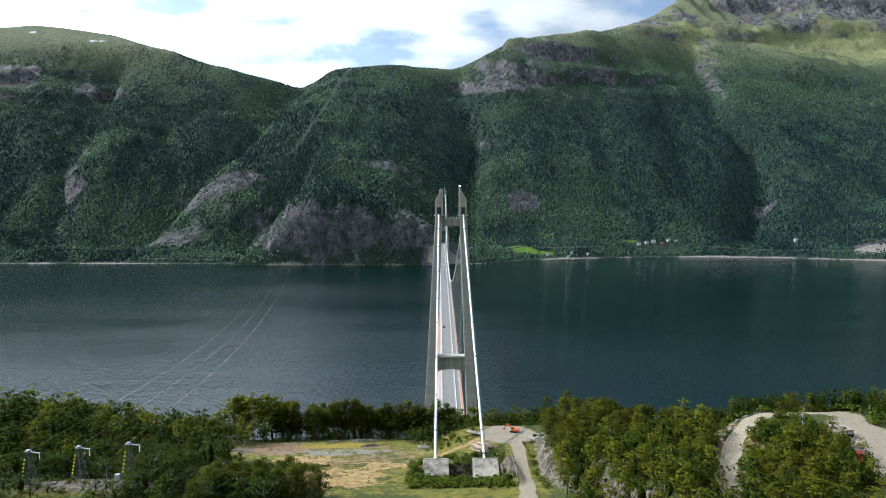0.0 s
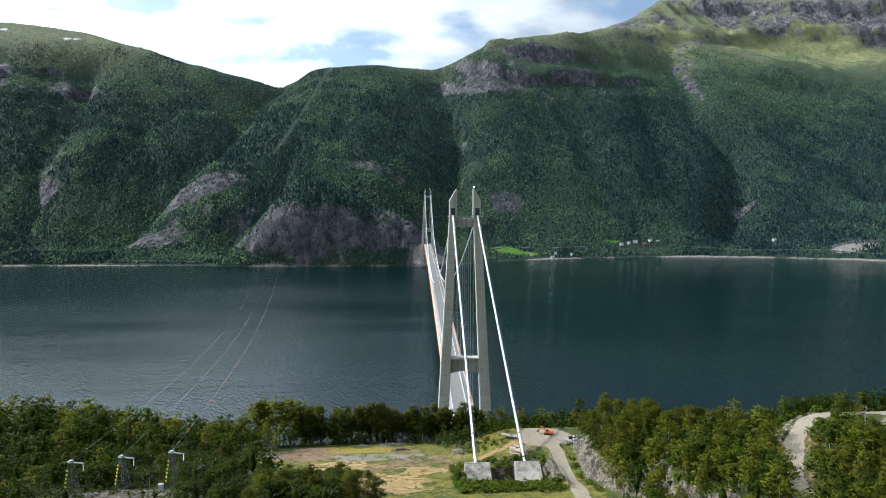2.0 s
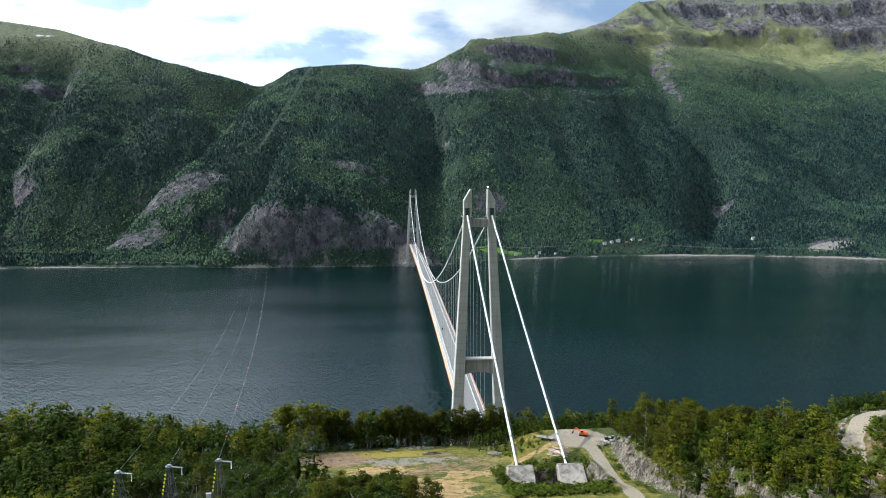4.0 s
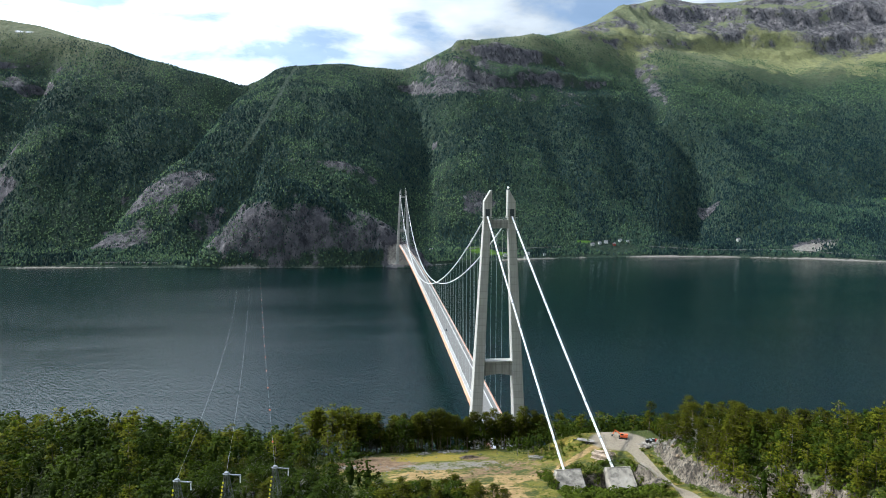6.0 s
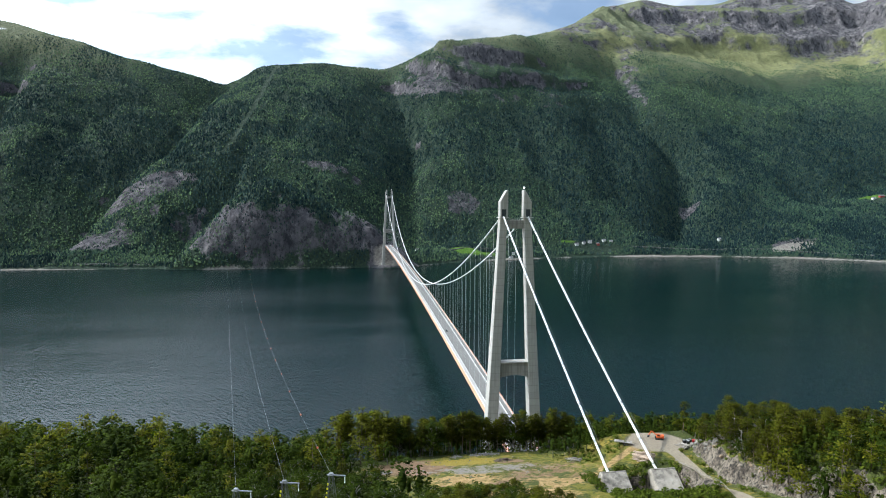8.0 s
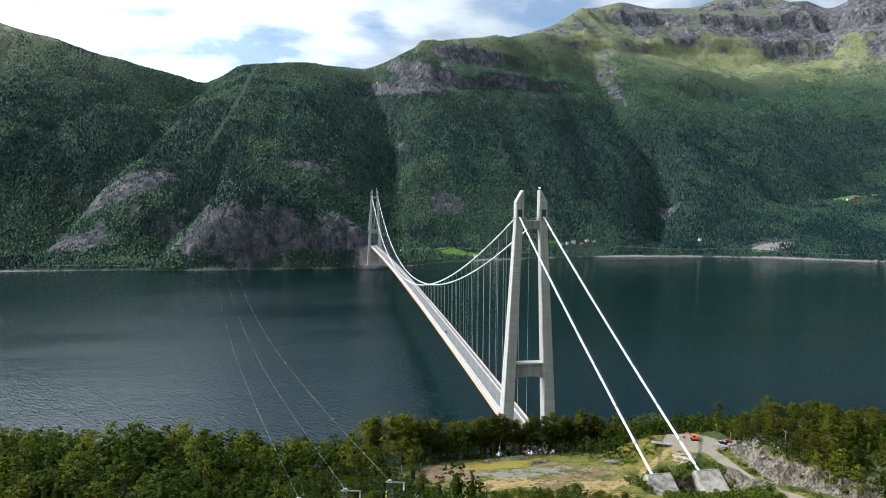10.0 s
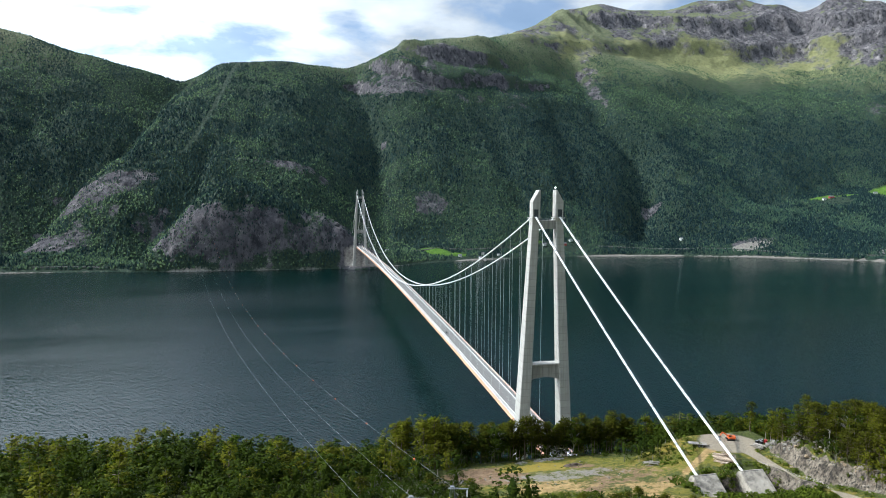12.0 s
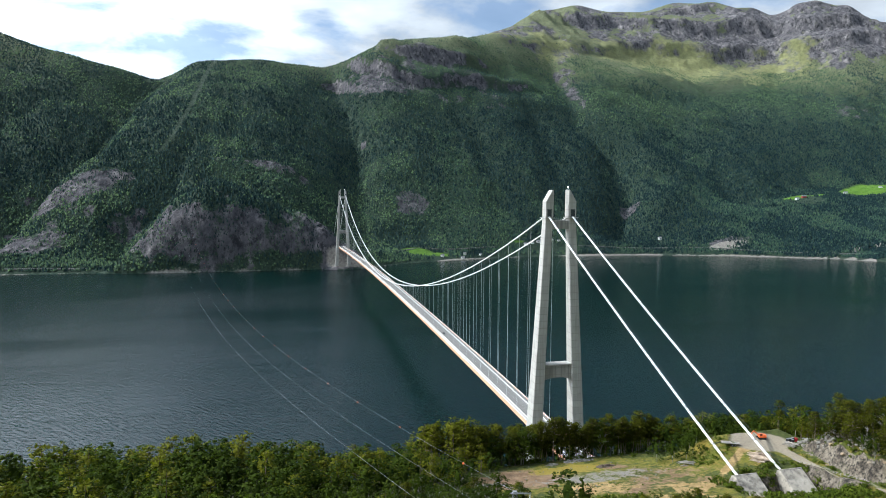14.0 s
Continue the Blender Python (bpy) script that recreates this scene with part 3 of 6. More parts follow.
def far_rock(x, y):
    z = far_z(x, y)
    r = 0.9 * smooth(1.2, 1.8, far_slope(x, y)) * smooth(20, 60, z)
    big = fractal(x, y, 160, 4, 51) * 0.75 + fractal(x, y, 45, 3, 57) * 0.5
    for cx, cy, rx, ry, w in ((5, 1332, 60, 40, 1.0), (-300, 1385, 230, 62, 0.95), (-40, 1400, 70, 60, 0.8), (-700, 1640, 110, 60, 0.60), (-600, 1650, 75, 45, 0.55), (-640, 1540, 130, 45, 0.62), (-730, 1480, 140, 45, 0.56), (-860, 1690, 60, 50, 0.45), (-530, 1605, 50, 35, 0.5),
                              (-190, 1712, 150, 26, 0.66), (-900, 1500, 160, 60, 0.45), (560, 2440, 430, 150, 0.46), (300, 2400, 150, 130, 0.50),
                              (760, 2500, 150, 90, 0.5), (250, 1730, 60, 45, 0.62), (1250, 2760, 60, 150, 0.6), (1202, 2640, 30, 190, 0.72),
                              (1085, 1815, 40, 30, 0.7), (-1255, 1960, 26, 75, 0.6), (1240, 1480, 95, 30, 0.85), (1640, 1290, 110, 45, 0.8),
                              (-1700, 2390, 330, 90, 0.6), (2520, 2300, 90, 60, 0.8), (700, 2420, 90, 50, 0.62)):
        r = np.maximum(r, w * blob(x, y, cx, cy, rx, ry, 0.5) + 0.0)
    # summit walls, the band under the first top, and the great wall in the east
    wob = z + 28 * fractal(x, y, 120, 4, 83)
    r = np.maximum(r, smooth(985, 1015, wob) * smooth(1480, 1650, x) * (0.30 + 0.70 * smooth(0.50, 0.80, far_slope(x, y))))
    r = np.maximum(r, 0.9 * np.exp(-((wob - 905 - 0.2 * (x - 1200)) / 38) ** 2) * smooth(1080, 1180, x) * smooth(1600, 1480, x))
    r = np.maximum(r, 0.85 * smooth(840, 900, wob) * smooth(2330, 2560, x))
    r = np.maximum(r, smooth(880, 960, z) * 0.30)
    # the knoll's top is wooded
    r = r * (1 - 0.72 * smooth(128, 182, z + 30 * fractal(x, y, 60, 3, 59)) * smooth(-600, -540, x) * smooth(60, 30, x) * smooth(1720, 1640, y))
    return np.clip(r * 0.92 + big * smooth(0.05, 0.4, r), 0, 1)


def far_field(x, y):
    f = np.zeros(np.shape(x))
    for cx, cy, rx, ry in ((232, 1500, 46, 30), (296, 1494, 26, 14), (1770, 1772, 70, 16), (1900, 1780, 60, 12), (2150, 1800, 150, 70), (2380, 1800, 120, 65), (560, 1575, 22, 7)):
        f = np.maximum(f, blob(x, y, cx, cy, rx, ry, 0.12))
    return f


frock, ffield = far_rock(FX, FY), far_field(FX, FY)
fheath = np.clip(smooth(640, 880, FZ + 90 * fractal(FX, FY, 260, 4, 71)), 0, 1)
fmeadow = np.maximum.reduce([blob(FX, FY, 1950, 3000, 430, 190, 0.6) * 0.9, blob(FX, FY, 1250, 2950, 160, 130, 0.6) * 0.6, blob(FX, FY, 2500, 2850, 380, 200, 0.6) * 0.62, blob(FX, FY, 1000, 2950, 200, 90, 0.6) * 0.5])
fstrand = smooth(5.2 + 2.2 * smooth(250, 500, FX), 0.8, FZ) * (0.60 + 0.75 * fractal(FX, FY, 110, 4, 19))
for qx, qy, qr, qs in ((1240, 1470, 80, 22), (1655, 1275, 75, 26), (1560, 1300, 30, 14), (5, 1325, 48, 30)):
    fstrand = np.maximum(fstrand, 0.72 * blob(FX, FY, qx, qy, qr, qs, 0.3))
fsnow = np.maximum.reduce([blob(FX, FY, sx, sy, 11, 8, 0.4) for sx, sy in ((-1867, 2715), (-1580, 2690), (-1545, 2696))])
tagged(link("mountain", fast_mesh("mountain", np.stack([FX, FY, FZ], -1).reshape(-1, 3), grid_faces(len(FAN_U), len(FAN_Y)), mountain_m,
       {"rock": frock, "field": ffield, "heath": fheath, "meadow": fmeadow, "strand": fstrand, "rock_shade": smooth(1000, 600, FZ), "snow": fsnow}, flat=False)),
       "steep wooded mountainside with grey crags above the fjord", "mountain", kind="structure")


# ---- the near hillside ----
ROADS = (([(17, -136), (20, -146), (22.5, -157), (21.8, -170), (21.3, -182), (20.3, -200), (17, -228)], 2.3),
         ([(14, -148), (7, -151), (-3, -158), (-12, -165), (-23, -172), (-34, -182), (-40, -195)], 1.9),
         ([(46, -276), (55, -260), (62, -246), (64, -238), (67, -233), (73, -223), (80, -216.5), (89, -214.5), (101, -213.5), (108, -218), (104, -227), (100, -236), (97, -250)], 2.3),
         ([(104, -228), (99, -241), (95, -257)], 5.2))


def near_z(x, y):
    x, y = np.asarray(x, float), np.asarray(y, float)
    s = -115 - y
    z = 89.5 + np.where(s > 0, 0.228 * s, 0.20 * s - 0.011 * s * s)
    z = np.where(s < -38, 89.5 - 23.5 + 1.0 * (s + 38), z)
    z = z + 0.1 * np.maximum(0, -300 - y)
    # level yard of the old works
    yard = smooth(-24, 11, x) * smooth(-124, -136, y) * (1 - smooth(-176, -196, y)) * (1 - smooth(36, 44, x))
    z = z * (1 - yard) + 104.0 * yard
    # pit of the anchor blocks
    pit = blob(x, y, 0.5, -182, 16.5, 9.5, 0.12)
    z = z - pit * np.maximum(0, z - 98.2)
    # knoll and cliff east of the road
    edge = 27.0 + 2.2 * fractal(y, y * 0 + 3, 16, 3, 77) + 0.10 * np.maximum(0, -185 - y)
    cliff = smooth(0, 5.2, x - edge + 1.2 * fractal(x, y, 6, 3, 78)) * smooth(-144, -160, y)
    rise = 6.4 * cliff * smooth(-148, -166, y) + 4.5 * smooth(33, 42, x) * smooth(-135, -165, y) * (1 - 0.9 * smooth(50, 75, x))
    rise = rise + 18 * smooth(46, 88, x) * smooth(-172, -216, y)
    z = z + rise - 0.228 * np.maximum(0, -214 - y) * smooth(45, 70, x) * (y > -300)
    z = z + 7.0 * smooth(-135, -200, x) * smooth(-70, -120, y)
    z = z + 3.0 * blob(x, y, -110, -209, 24, 9, 0.5)
    z = z + 3.2 * blob(x, y, 17.0, -183, 2.6, 14, 0.6) * (x < 19.4)
    z = z + 0.55 * fractal(x, y, 14, 4, 41) * (1 - yard) + 0.16 * fractal(x, y, 3.5, 3, 43) + (2.1 * cliff + 0.25) * (fractal(x, y, 7, 4, 45, True) + 0.45 * fractal(x, y, 2.6, 2, 47, True)) * smooth(23, 27, x) * (1 - smooth(40, 60, x))
    z = np.where(y < -420, z + 0.35 * (-420 - y), z)
    return np.maximum(z, -30)


def near_cover(x, y):
    z0 = along(x, y, ROADS[0][0])
    c = {}
    clearing = np.maximum(blob(x, y, -42, -142, 46, 32, 0.22), blob(x, y, -34, -188, 22, 26, 0.25))
    yard = blob(x, y, 20, -145, 12, 10, 0.4)
    c["grass"] = np.maximum.reduce([clearing * 0.62, blob(x, y, 2, -145, 22, 18, 0.3) * 0.7, blob(x, y, -82, -140, 18, 14, 0.4) * 0.7, smooth(9, 4, z0) * 0.6,
                                    blob(x, y, -108, -209, 26, 14, 0.4) * 0.6, blob(x, y, 40, -178, 14, 20, 0.4) * 0.5, blob(x, y, -42, -152, 52, 48, 0.2) * 0.45, blob(x, y, 2, -204, 26, 15, 0.3) * 0.62])
    c["soil"] = np.maximum.reduce([blob(x, y, -72, -134, 17, 15, 0.5) * 0.9, blob(x, y, -32, -162, 26, 14, 0.6) * 0.55, blob(x, y, -33, -130, 6, 4, 0.5) * 0.85, blob(x, y, -28, -150, 18, 16, 0.6) * 0.55, blob(x, y, 72, -228, 10, 20, 0.3) * 0.5])
    c["straw"] = np.maximum(blob(x, y, -50, -126.5, 15, 7.5, 0.4) * 0.9, blob(x, y, 1, -139, 5, 3, 0.4) * 0.7)
    c["sand"] = np.maximum.reduce([blob(x, y, -40, -190, 17, 17, 0.4) * 0.72, blob(x, y, -55, -158, 15, 8, 0.5) * 0.68, blob(x, y, -28, -168, 12, 8, 0.5) * 0.6, smooth(2.6, 0.8, along(x, y, ROADS[1][0])) * 0.8])
    c["shingle"] = blob(x, y, -44, -143, 24, 8, 0.6) * 0.56
    g = yard * 0.85
    for pts, w in ROADS:
        d = along(x, y, pts)
        if pts is not ROADS[1][0]:
            g = np.maximum(g, smooth(w + 0.8, w - 0.4, d) * 0.95)
    g = np.maximum(g, blob(x, y, 103, -232, 8, 14, 0.3) * 0.8)
    c["gravel"] = g
    d = 1.0
    slope = np.hypot(near_z(x + d, y) - near_z(x - d, y), near_z(x, y + d) - near_z(x, y - d)) / (2 * d)
    c["rock"] = np.clip(np.maximum.reduce([smooth(0.75, 1.2, slope) * 0.85 * (y < -128) * smooth(50, 43, x), blob(x, y, -109, -209.5, 21, 7.0, 0.35) * 0.95, blob(x, y, 35, -164, 7, 6, 0.5) * 0.6,
                                           blob(x, y, 17.0, -183, 2.4, 13, 0.5) * 0.75]), 0, 1) * (1 - smooth(0.5, 0.9, g))
    return c


nx_ = np.concatenate([np.linspace(-5000, -340, 24)[:-1], np.linspace(-340, -140, 70)[:-1], np.linspace(-140, 22, 116)[:-1], np.linspace(22, 50, 62)[:-1], np.linspace(50, 120, 60)[:-1], np.linspace(120, 260, 40)[:-1], np.linspace(260, 5000, 24)])
ny_ = np.concatenate([np.linspace(-2400, -260, 24)[:-1], np.linspace(-260, -100, 130)[:-1], np.linspace(-100, 60, 50)])
GX, GY = np.meshgrid(nx_, ny_, indexing="ij")
tagged(link("ground", fast_mesh("ground", np.stack([GX, GY, near_z(GX, GY)], -1).reshape(-1, 3), grid_faces(len(nx_), len(ny_)), hill_m, near_cover(GX, GY), flat=False)),
       "hillside with gravel yard, tracks, dry grass, sand and bare rock", "ground", kind="structure")


def floor_at(x, y):
    return float(near_z(x, y))


# ---- the suspension bridge ----
SPAN = 1310.0


def deck_z(y):
    return 54.0 + 9.0 * (1 - ((y - SPAN / 2) / (SPAN / 2)) ** 2)


def cable_z(y):
    return 68.5 + 115.7 * ((y - SPAN / 2) / (SPAN / 2)) ** 2


def leg_ring(z, side, depth):
    inner, outer = 5.0 + max(0, 184 - z) * 0.0385, 9.3 + max(0, 184 - z) * 0.057
    h = depth + max(0, 184 - z) * 0.016
    return [(side * inner, -h, z), (side * outer, -h, z), (side * outer, h, z), (side * inner, h, z)]


def tower(y, foot):
    t = empty("bridge_tower", (0, y, 0))
    for side in (-1, 1):
        bm = bmesh.new()
        zs = np.linspace(foot, 184, 10)
        rings = [[bm.verts.new(p) for p in leg_ring(z, side, 2.6)] for z in zs]
        for a, b in zip(rings, rings[1:]):
            for i in range(4):
                bm.faces.new((a[i], a[(i + 1) % 4], b[(i + 1) % 4], b[i]))
        bm.faces.new(rings[0]); bm.faces.new(rings[-1])
        bmesh.ops.recalc_face_normals(bm, faces=bm.faces[:])
        longs = [e for e in bm.edges if abs(e.verts[0].co.z - e.verts[1].co.z) > 1]
        bmesh.ops.bevel(bm, geom=longs, offset=0.25, segments=1, affect="EDGES")
        part("leg", bm, concrete, t)
        # saddle house: slanted outer shoulder, a peak at the inner side
        bm = bmesh.new()
        prof = [(4.7, 184), (9.3, 184), (9.3, 193.0), (5.5, 199.5), (4.7, 199.5)]
        prism(bm, [(side * x, -2.7, z) for x, z in prof], [(side * x, 2.7, z) for x, z in prof])
        bmesh.ops.bevel(bm, geom=bm.edges[:], offset=0.12, segments=1, affect="EDGES")
        cap = part("saddle_house", bm, concrete, t)
        # no hole is cut: a dark plate paints the shade of each cable opening
        for front in (-1, 1):
            bm = bmesh.new()
            box(bm, side * 7.2, front * 2.74, 186.4, 2.5, 0.14, 4.2)
            part("recess", bm, opening_shade, cap, "dark plate painted as the shade in the cable opening")
        bm = bmesh.new()
        box(bm, side * 7.2, 0, 183.6, 6.0, 7.6, 0.3, 0.05)
        part("landing", bm, deck_steel, t)
    bm = bmesh.new()
    box(bm, 0, 0, 179.7, 10.8, 4.4, 5.0, 0.15)
    part("upper_crossbeam", bm, beam_concrete, t, "rain-streaked grey concrete crossbeam")
    bm = bmesh.new()
    n = 14
    xs = np.linspace(-8.6, 8.6, n)
    low = [89.0 + 1.4 * (1 - (x / 8.6) ** 2) for x in xs]
    ring = [(x, z) for x, z in zip(xs, low)] + [(x, 97.6) for x in xs[::-1]]
    prism(bm, [(x, -2.6, z) for x, z in ring], [(x, 2.6, z) for x, z in ring])
    bmesh.ops.recalc_face_normals(bm, faces=bm.faces[:])
    part("middle_crossbeam", bm, beam_concrete, t, "rain-streaked grey concrete crossbeam")
    bm = bmesh.new()
    box(bm, 0, 0, 98.0, 16.6, 6.4, 0.8, 0.08)
    part("beam_ledge", bm, concrete, t)
    bm = bmesh.new()
    for x in np.linspace(-4.4, 4.4, 9):
        bar(bm, (x, -2.0, 182.2), (x, -2.0, 183.4), 0.05, 6)
    for z in (182.8, 183.4):
        bar(bm, (-4.5, -2.0, z), (4.5, -2.0, z), 0.05, 6)
    part("guard_rail", bm, grey_steel, t)
    # lantern on the mast
    bm = bmesh.new()
    bar(bm, (5.2, 0, 199.3), (5.2, 0, 200.6), 0.18, 8)
    box(bm, 5.2, 0, 199.7, 1.6, 1.6, 0.25, 0.04)
    lamp = part("lamp_mast", bm, grey_steel, t)
    bm = bmesh.new()
    bmesh.ops.create_uvsphere(bm, u_segments=12, v_segments=8, radius=0.5, matrix=Matrix.Translation((5.2, 0, 201.0)))
    part("lantern", bm, lantern_m, lamp, "bright white warning lantern")
    return tagged(t, "tall grey concrete bridge tower with two tapering legs", "bridge tower", "bridge towers")


lantern_m = bpy.data.materials.new("warning_light")
lantern_m.use_nodes = True
lantern_m.node_tree.nodes["Principled BSDF"].inputs["Emission Color"].default_value = (1, 1, 0.97, 1)
lantern_m.node_tree.nodes["Principled BSDF"].inputs["Emission Strength"].default_value = 3.0
tower(0, 12)
tower(SPAN, 8)

# piers' footings
for y, z, s in ((0, 14, 12), (SPAN, 9, 14)):
    for side in (-1, 1):
        bm = bmesh.new()
        box(bm, side * 16.0, y, z - 14, 11, 12, 32, 0.4)
        tagged(part("tower_footing", bm, concrete, None), "grey concrete footing under a tower leg", "footing", "tower footings")

# deck: a shallow box with slanted sides, road, edges, rails
DY = np.linspace(-70, SPAN + 62, 190)


def sweep(name, prof, mat, parent, label="", ys=DY):
    n, k = len(ys), len(prof)
    dz = np.where((ys < 0) | (ys > SPAN), 54.0, deck_z(ys))
    v = np.zeros((n, k, 3))
    for i, (x, z) in enumerate(prof):
        v[:, i, 0], v[:, i, 1], v[:, i, 2] = x, ys, dz + z
    i, j = np.meshgrid(np.arange(n - 1), np.arange(k), indexing="ij")
    q = (j + 1) % k
    f = np.stack([i * k + j, i * k + q, (i + 1) * k + q, (i + 1) * k + j], -1).reshape(-1, 4)
    return link(name, fast_mesh(name, v.reshape(-1, 3), f, mat), parent, label)


deck = empty("bridge_deck")
sweep("box_girder", [(-9.0, -0.9), (-5.0, -3.2), (5.0, -3.2), (9.0, -0.9), (7.6, 0.0), (-7.6, 0.0)], deck_steel, deck, "pale grey steel box girder")
sweep("road_surface", [(-4.8, 0.004), (4.0, 0.004), (4.0, 0.06), (-4.8, 0.06)], asphalt, deck, "pale worn asphalt carriageway")
sweep("footway", [(4.7, 0.004), (7.3, 0.004), (7.3, 0.12), (4.7, 0.12)], asphalt, deck, "asphalt footway")
for s in (-1, 1):
    sweep("deck_edge", [(s * 7.7, -0.35), (s * 9.4, -0.75), (s * 9.4, -0.3), (s * 7.7, 0.12)], salmon, deck, "salmon-coloured sloping edge panel")
    sweep("edge_rail", [(s * 7.55, 1.05), (s * 7.67, 1.05), (s * 7.67, 1.17), (s * 7.55, 1.17)], white_steel, deck)
    sweep("edge_rail_low", [(s * 7.57, 0.55), (s * 7.65, 0.55), (s * 7.65, 0.63), (s * 7.57, 0.63)], white_steel, deck)
for x in (-5.2, 4.4):
    sweep("guard_rail", [(x - 0.09, 0.5), (x + 0.09, 0.5), (x + 0.09, 0.85), (x - 0.09, 0.85)], white_steel, deck, "pale steel crash barrier")
for x in (-4.4, 3.6):
    sweep("lane_line", [(x - 0.08, 0.062), (x + 0.08, 0.062), (x + 0.08, 0.07), (x - 0.08, 0.07)], worn_line, deck)
pv, pf = [], []
for y in np.arange(-60, SPAN + 60, 4.0):
    zz = 54.0 if (y < 0 or y > SPAN) else deck_z(y)
    for x in (-7.6, -5.2, 4.4, 7.6):
        b = len(pv)
        for dx, dy in ((-0.06, -0.06), (0.06, -0.06), (0.06, 0.06), (-0.06, 0.06)):
            pv.append((x + dx, y + dy, zz - 0.1))
        for dx, dy in ((-0.06, -0.06), (0.06, -0.06), (0.06, 0.06), (-0.06, 0.06)):
            pv.append((x + dx, y + dy, zz + 1.1))
        pf += [(b + i, b + (i + 1) % 4, b + 4 + (i + 1) % 4, b + 4 + i) for i in range(4)]
tagged(link("rail_posts", fast_mesh("rail_posts", pv, pf, white_steel), deck), kind="stuff")
bm = bmesh.new()
box(bm, 0, 0, 0, 0.14, 3.0, 0.008)
dash_me = bpy.data.meshes.new("centre_dash")
bm.to_mesh(dash_me)
bm.free()
dash_me.materials.append(worn_line)
for y in np.arange(8, SPAN, 9.0):
    link("centre_dash", dash_me, deck).location = (-0.4, y, deck_z(y) + 0.066)
tagged(deck, "slender steel bridge deck with road, rails and salmon edges", "bridge deck")

# main cables with hangers every 20 m
ANCHOR = {-1: (-8.3, -168.6, 103.7), 1: (9.2, -168.2, 103.7)}
for side in (-1, 1):
    x = side * 7.25
    ys = np.linspace(0, SPAN, 120)
    line = [(x, y, cable_z(y) + 1.2) for y in ys]
    ax, ay, az = ANCHOR[side]
    side_span = [(ax + (x - ax) * t, ay + (0 - ay) * t, az + (cable_z(0) + 1.2 - az) * t - 6.0 * t * (1 - t)) for t in np.linspace(0, 1, 40)][:-1]
    back = [(x, SPAN + 170 * t, cable_z(0) + 1.2 - 105 * t) for t in np.linspace(0, 1, 12)][1:]
    cable = empty("main_cable")
    tube("cable", side_span + line + back, 0.46, white_steel, cable, sides=10)
    for dx in (-0.75, 0.75):
        tube("hand_rope", [(p[0] + dx, p[1], p[2] + 1.1) for p in side_span + line[:1]], 0.05, dark_steel, cable, sides=5)
    for t in np.linspace(0.08, 0.94, 8):
        p, q = Vector(side_span[int(t * 38)]), Vector(side_span[int(t * 38) + 1])
        bm = bmesh.new()
        d = (q - p).normalized()
        bar(bm, p - d * 0.5, p + d * 0.5, 0.50, 10)
        part("cable_band", bm, grey_steel, cable)
    for y in np.arange(25, SPAN - 20, 20.0):
        top = cable_z(y) + 1.1
        bm = bmesh.new()
        bar(bm, (x, y, deck_z(y) - 0.1), (x, y, top), 0.075, 6)
        box(bm, x, y, top + 0.1, 0.95, 0.8, 0.95)
        part("hanger", bm, hanger_m, cable)
    tagged(cable, "thick white suspension cable with steel hangers", "bridge cable", "main cables")


# ---- anchor blocks on the hillside ----
def anchor_block(x0, x1, y, z):
    bm = bmesh.new()
    prof = [(y, z), (y + 1.0, z - 0.2), (y + 5.5, z - 7.5), (y - 13, z - 8.5), (y - 13.5, z - 8.1), (y - 0.4, z + 0.05)]
    prism(bm, [(x0, a, b) for a, b in prof], [(x1, a, b) for a, b in prof])
    bmesh.ops.bevel(bm, geom=bm.edges[:], offset=0.14, segments=1, affect="EDGES")
    ob = empty("anchor_block")
    part("block", bm, stained, ob)
    bm = bmesh.new()
    for x in (x0 + 0.18, x1 - 0.18):
        bar(bm, (x, y + 0.1, z + 0.06), (x, y - 12.6, z - 7.85), 0.17, 6)
    box(bm, (x0 + x1) / 2, y - 0.05, z + 0.1, x1 - x0 - 0.1, 0.5, 0.3, 0.05)
    part("kerb", bm, stained, ob, "raised concrete rim")
    return tagged(ob, "sloping weathered concrete cable anchor block with dark stains", "anchor block", "anchor blocks")


anchor_block(-12.4, -3.5, -172.0, 105.4)
anchor_block(4.8, 13.7, -172.6, 105.8)


# ---- trees ----
def ball(n, rng):
    v = rng.normal(size=(n, 3))
    return v / np.linalg.norm(v, axis=1)[:, None]


def leaf_quads(centres, size, rng, lie=0.5, slim=0.68, out=None):
    """Small leaf sprays: one quad at each centre, lying more or less flat, or pointing outwards."""
    n = len(centres)
    nrm = ball(n, rng)
    nrm[:, 2] = np.abs(nrm[:, 2]) + lie
    nrm /= np.linalg.norm(nrm, axis=1)[:, None]
    lead = ball(n, rng) if out is None else out + 0.55 * ball(n, rng) + (0, 0, 0.35)
    if out is None:
        a = np.cross(nrm, lead)
    else:
        a = lead - nrm * (lead * nrm).sum(1)[:, None]
    a /= np.linalg.norm(a, axis=1)[:, None] + 1e-9
    b = np.cross(nrm, a)
    s = size * rng.uniform(0.6, 1.35, (n, 1))
    w = s * rng.uniform(0.66, 1.33, (n, 1)) * slim
    v = np.stack([centres - a * s, centres + b * w, centres + a * s, centres - b * w], 1).reshape(-1, 3)
    return v, np.arange(4 * n).reshape(n, 4)


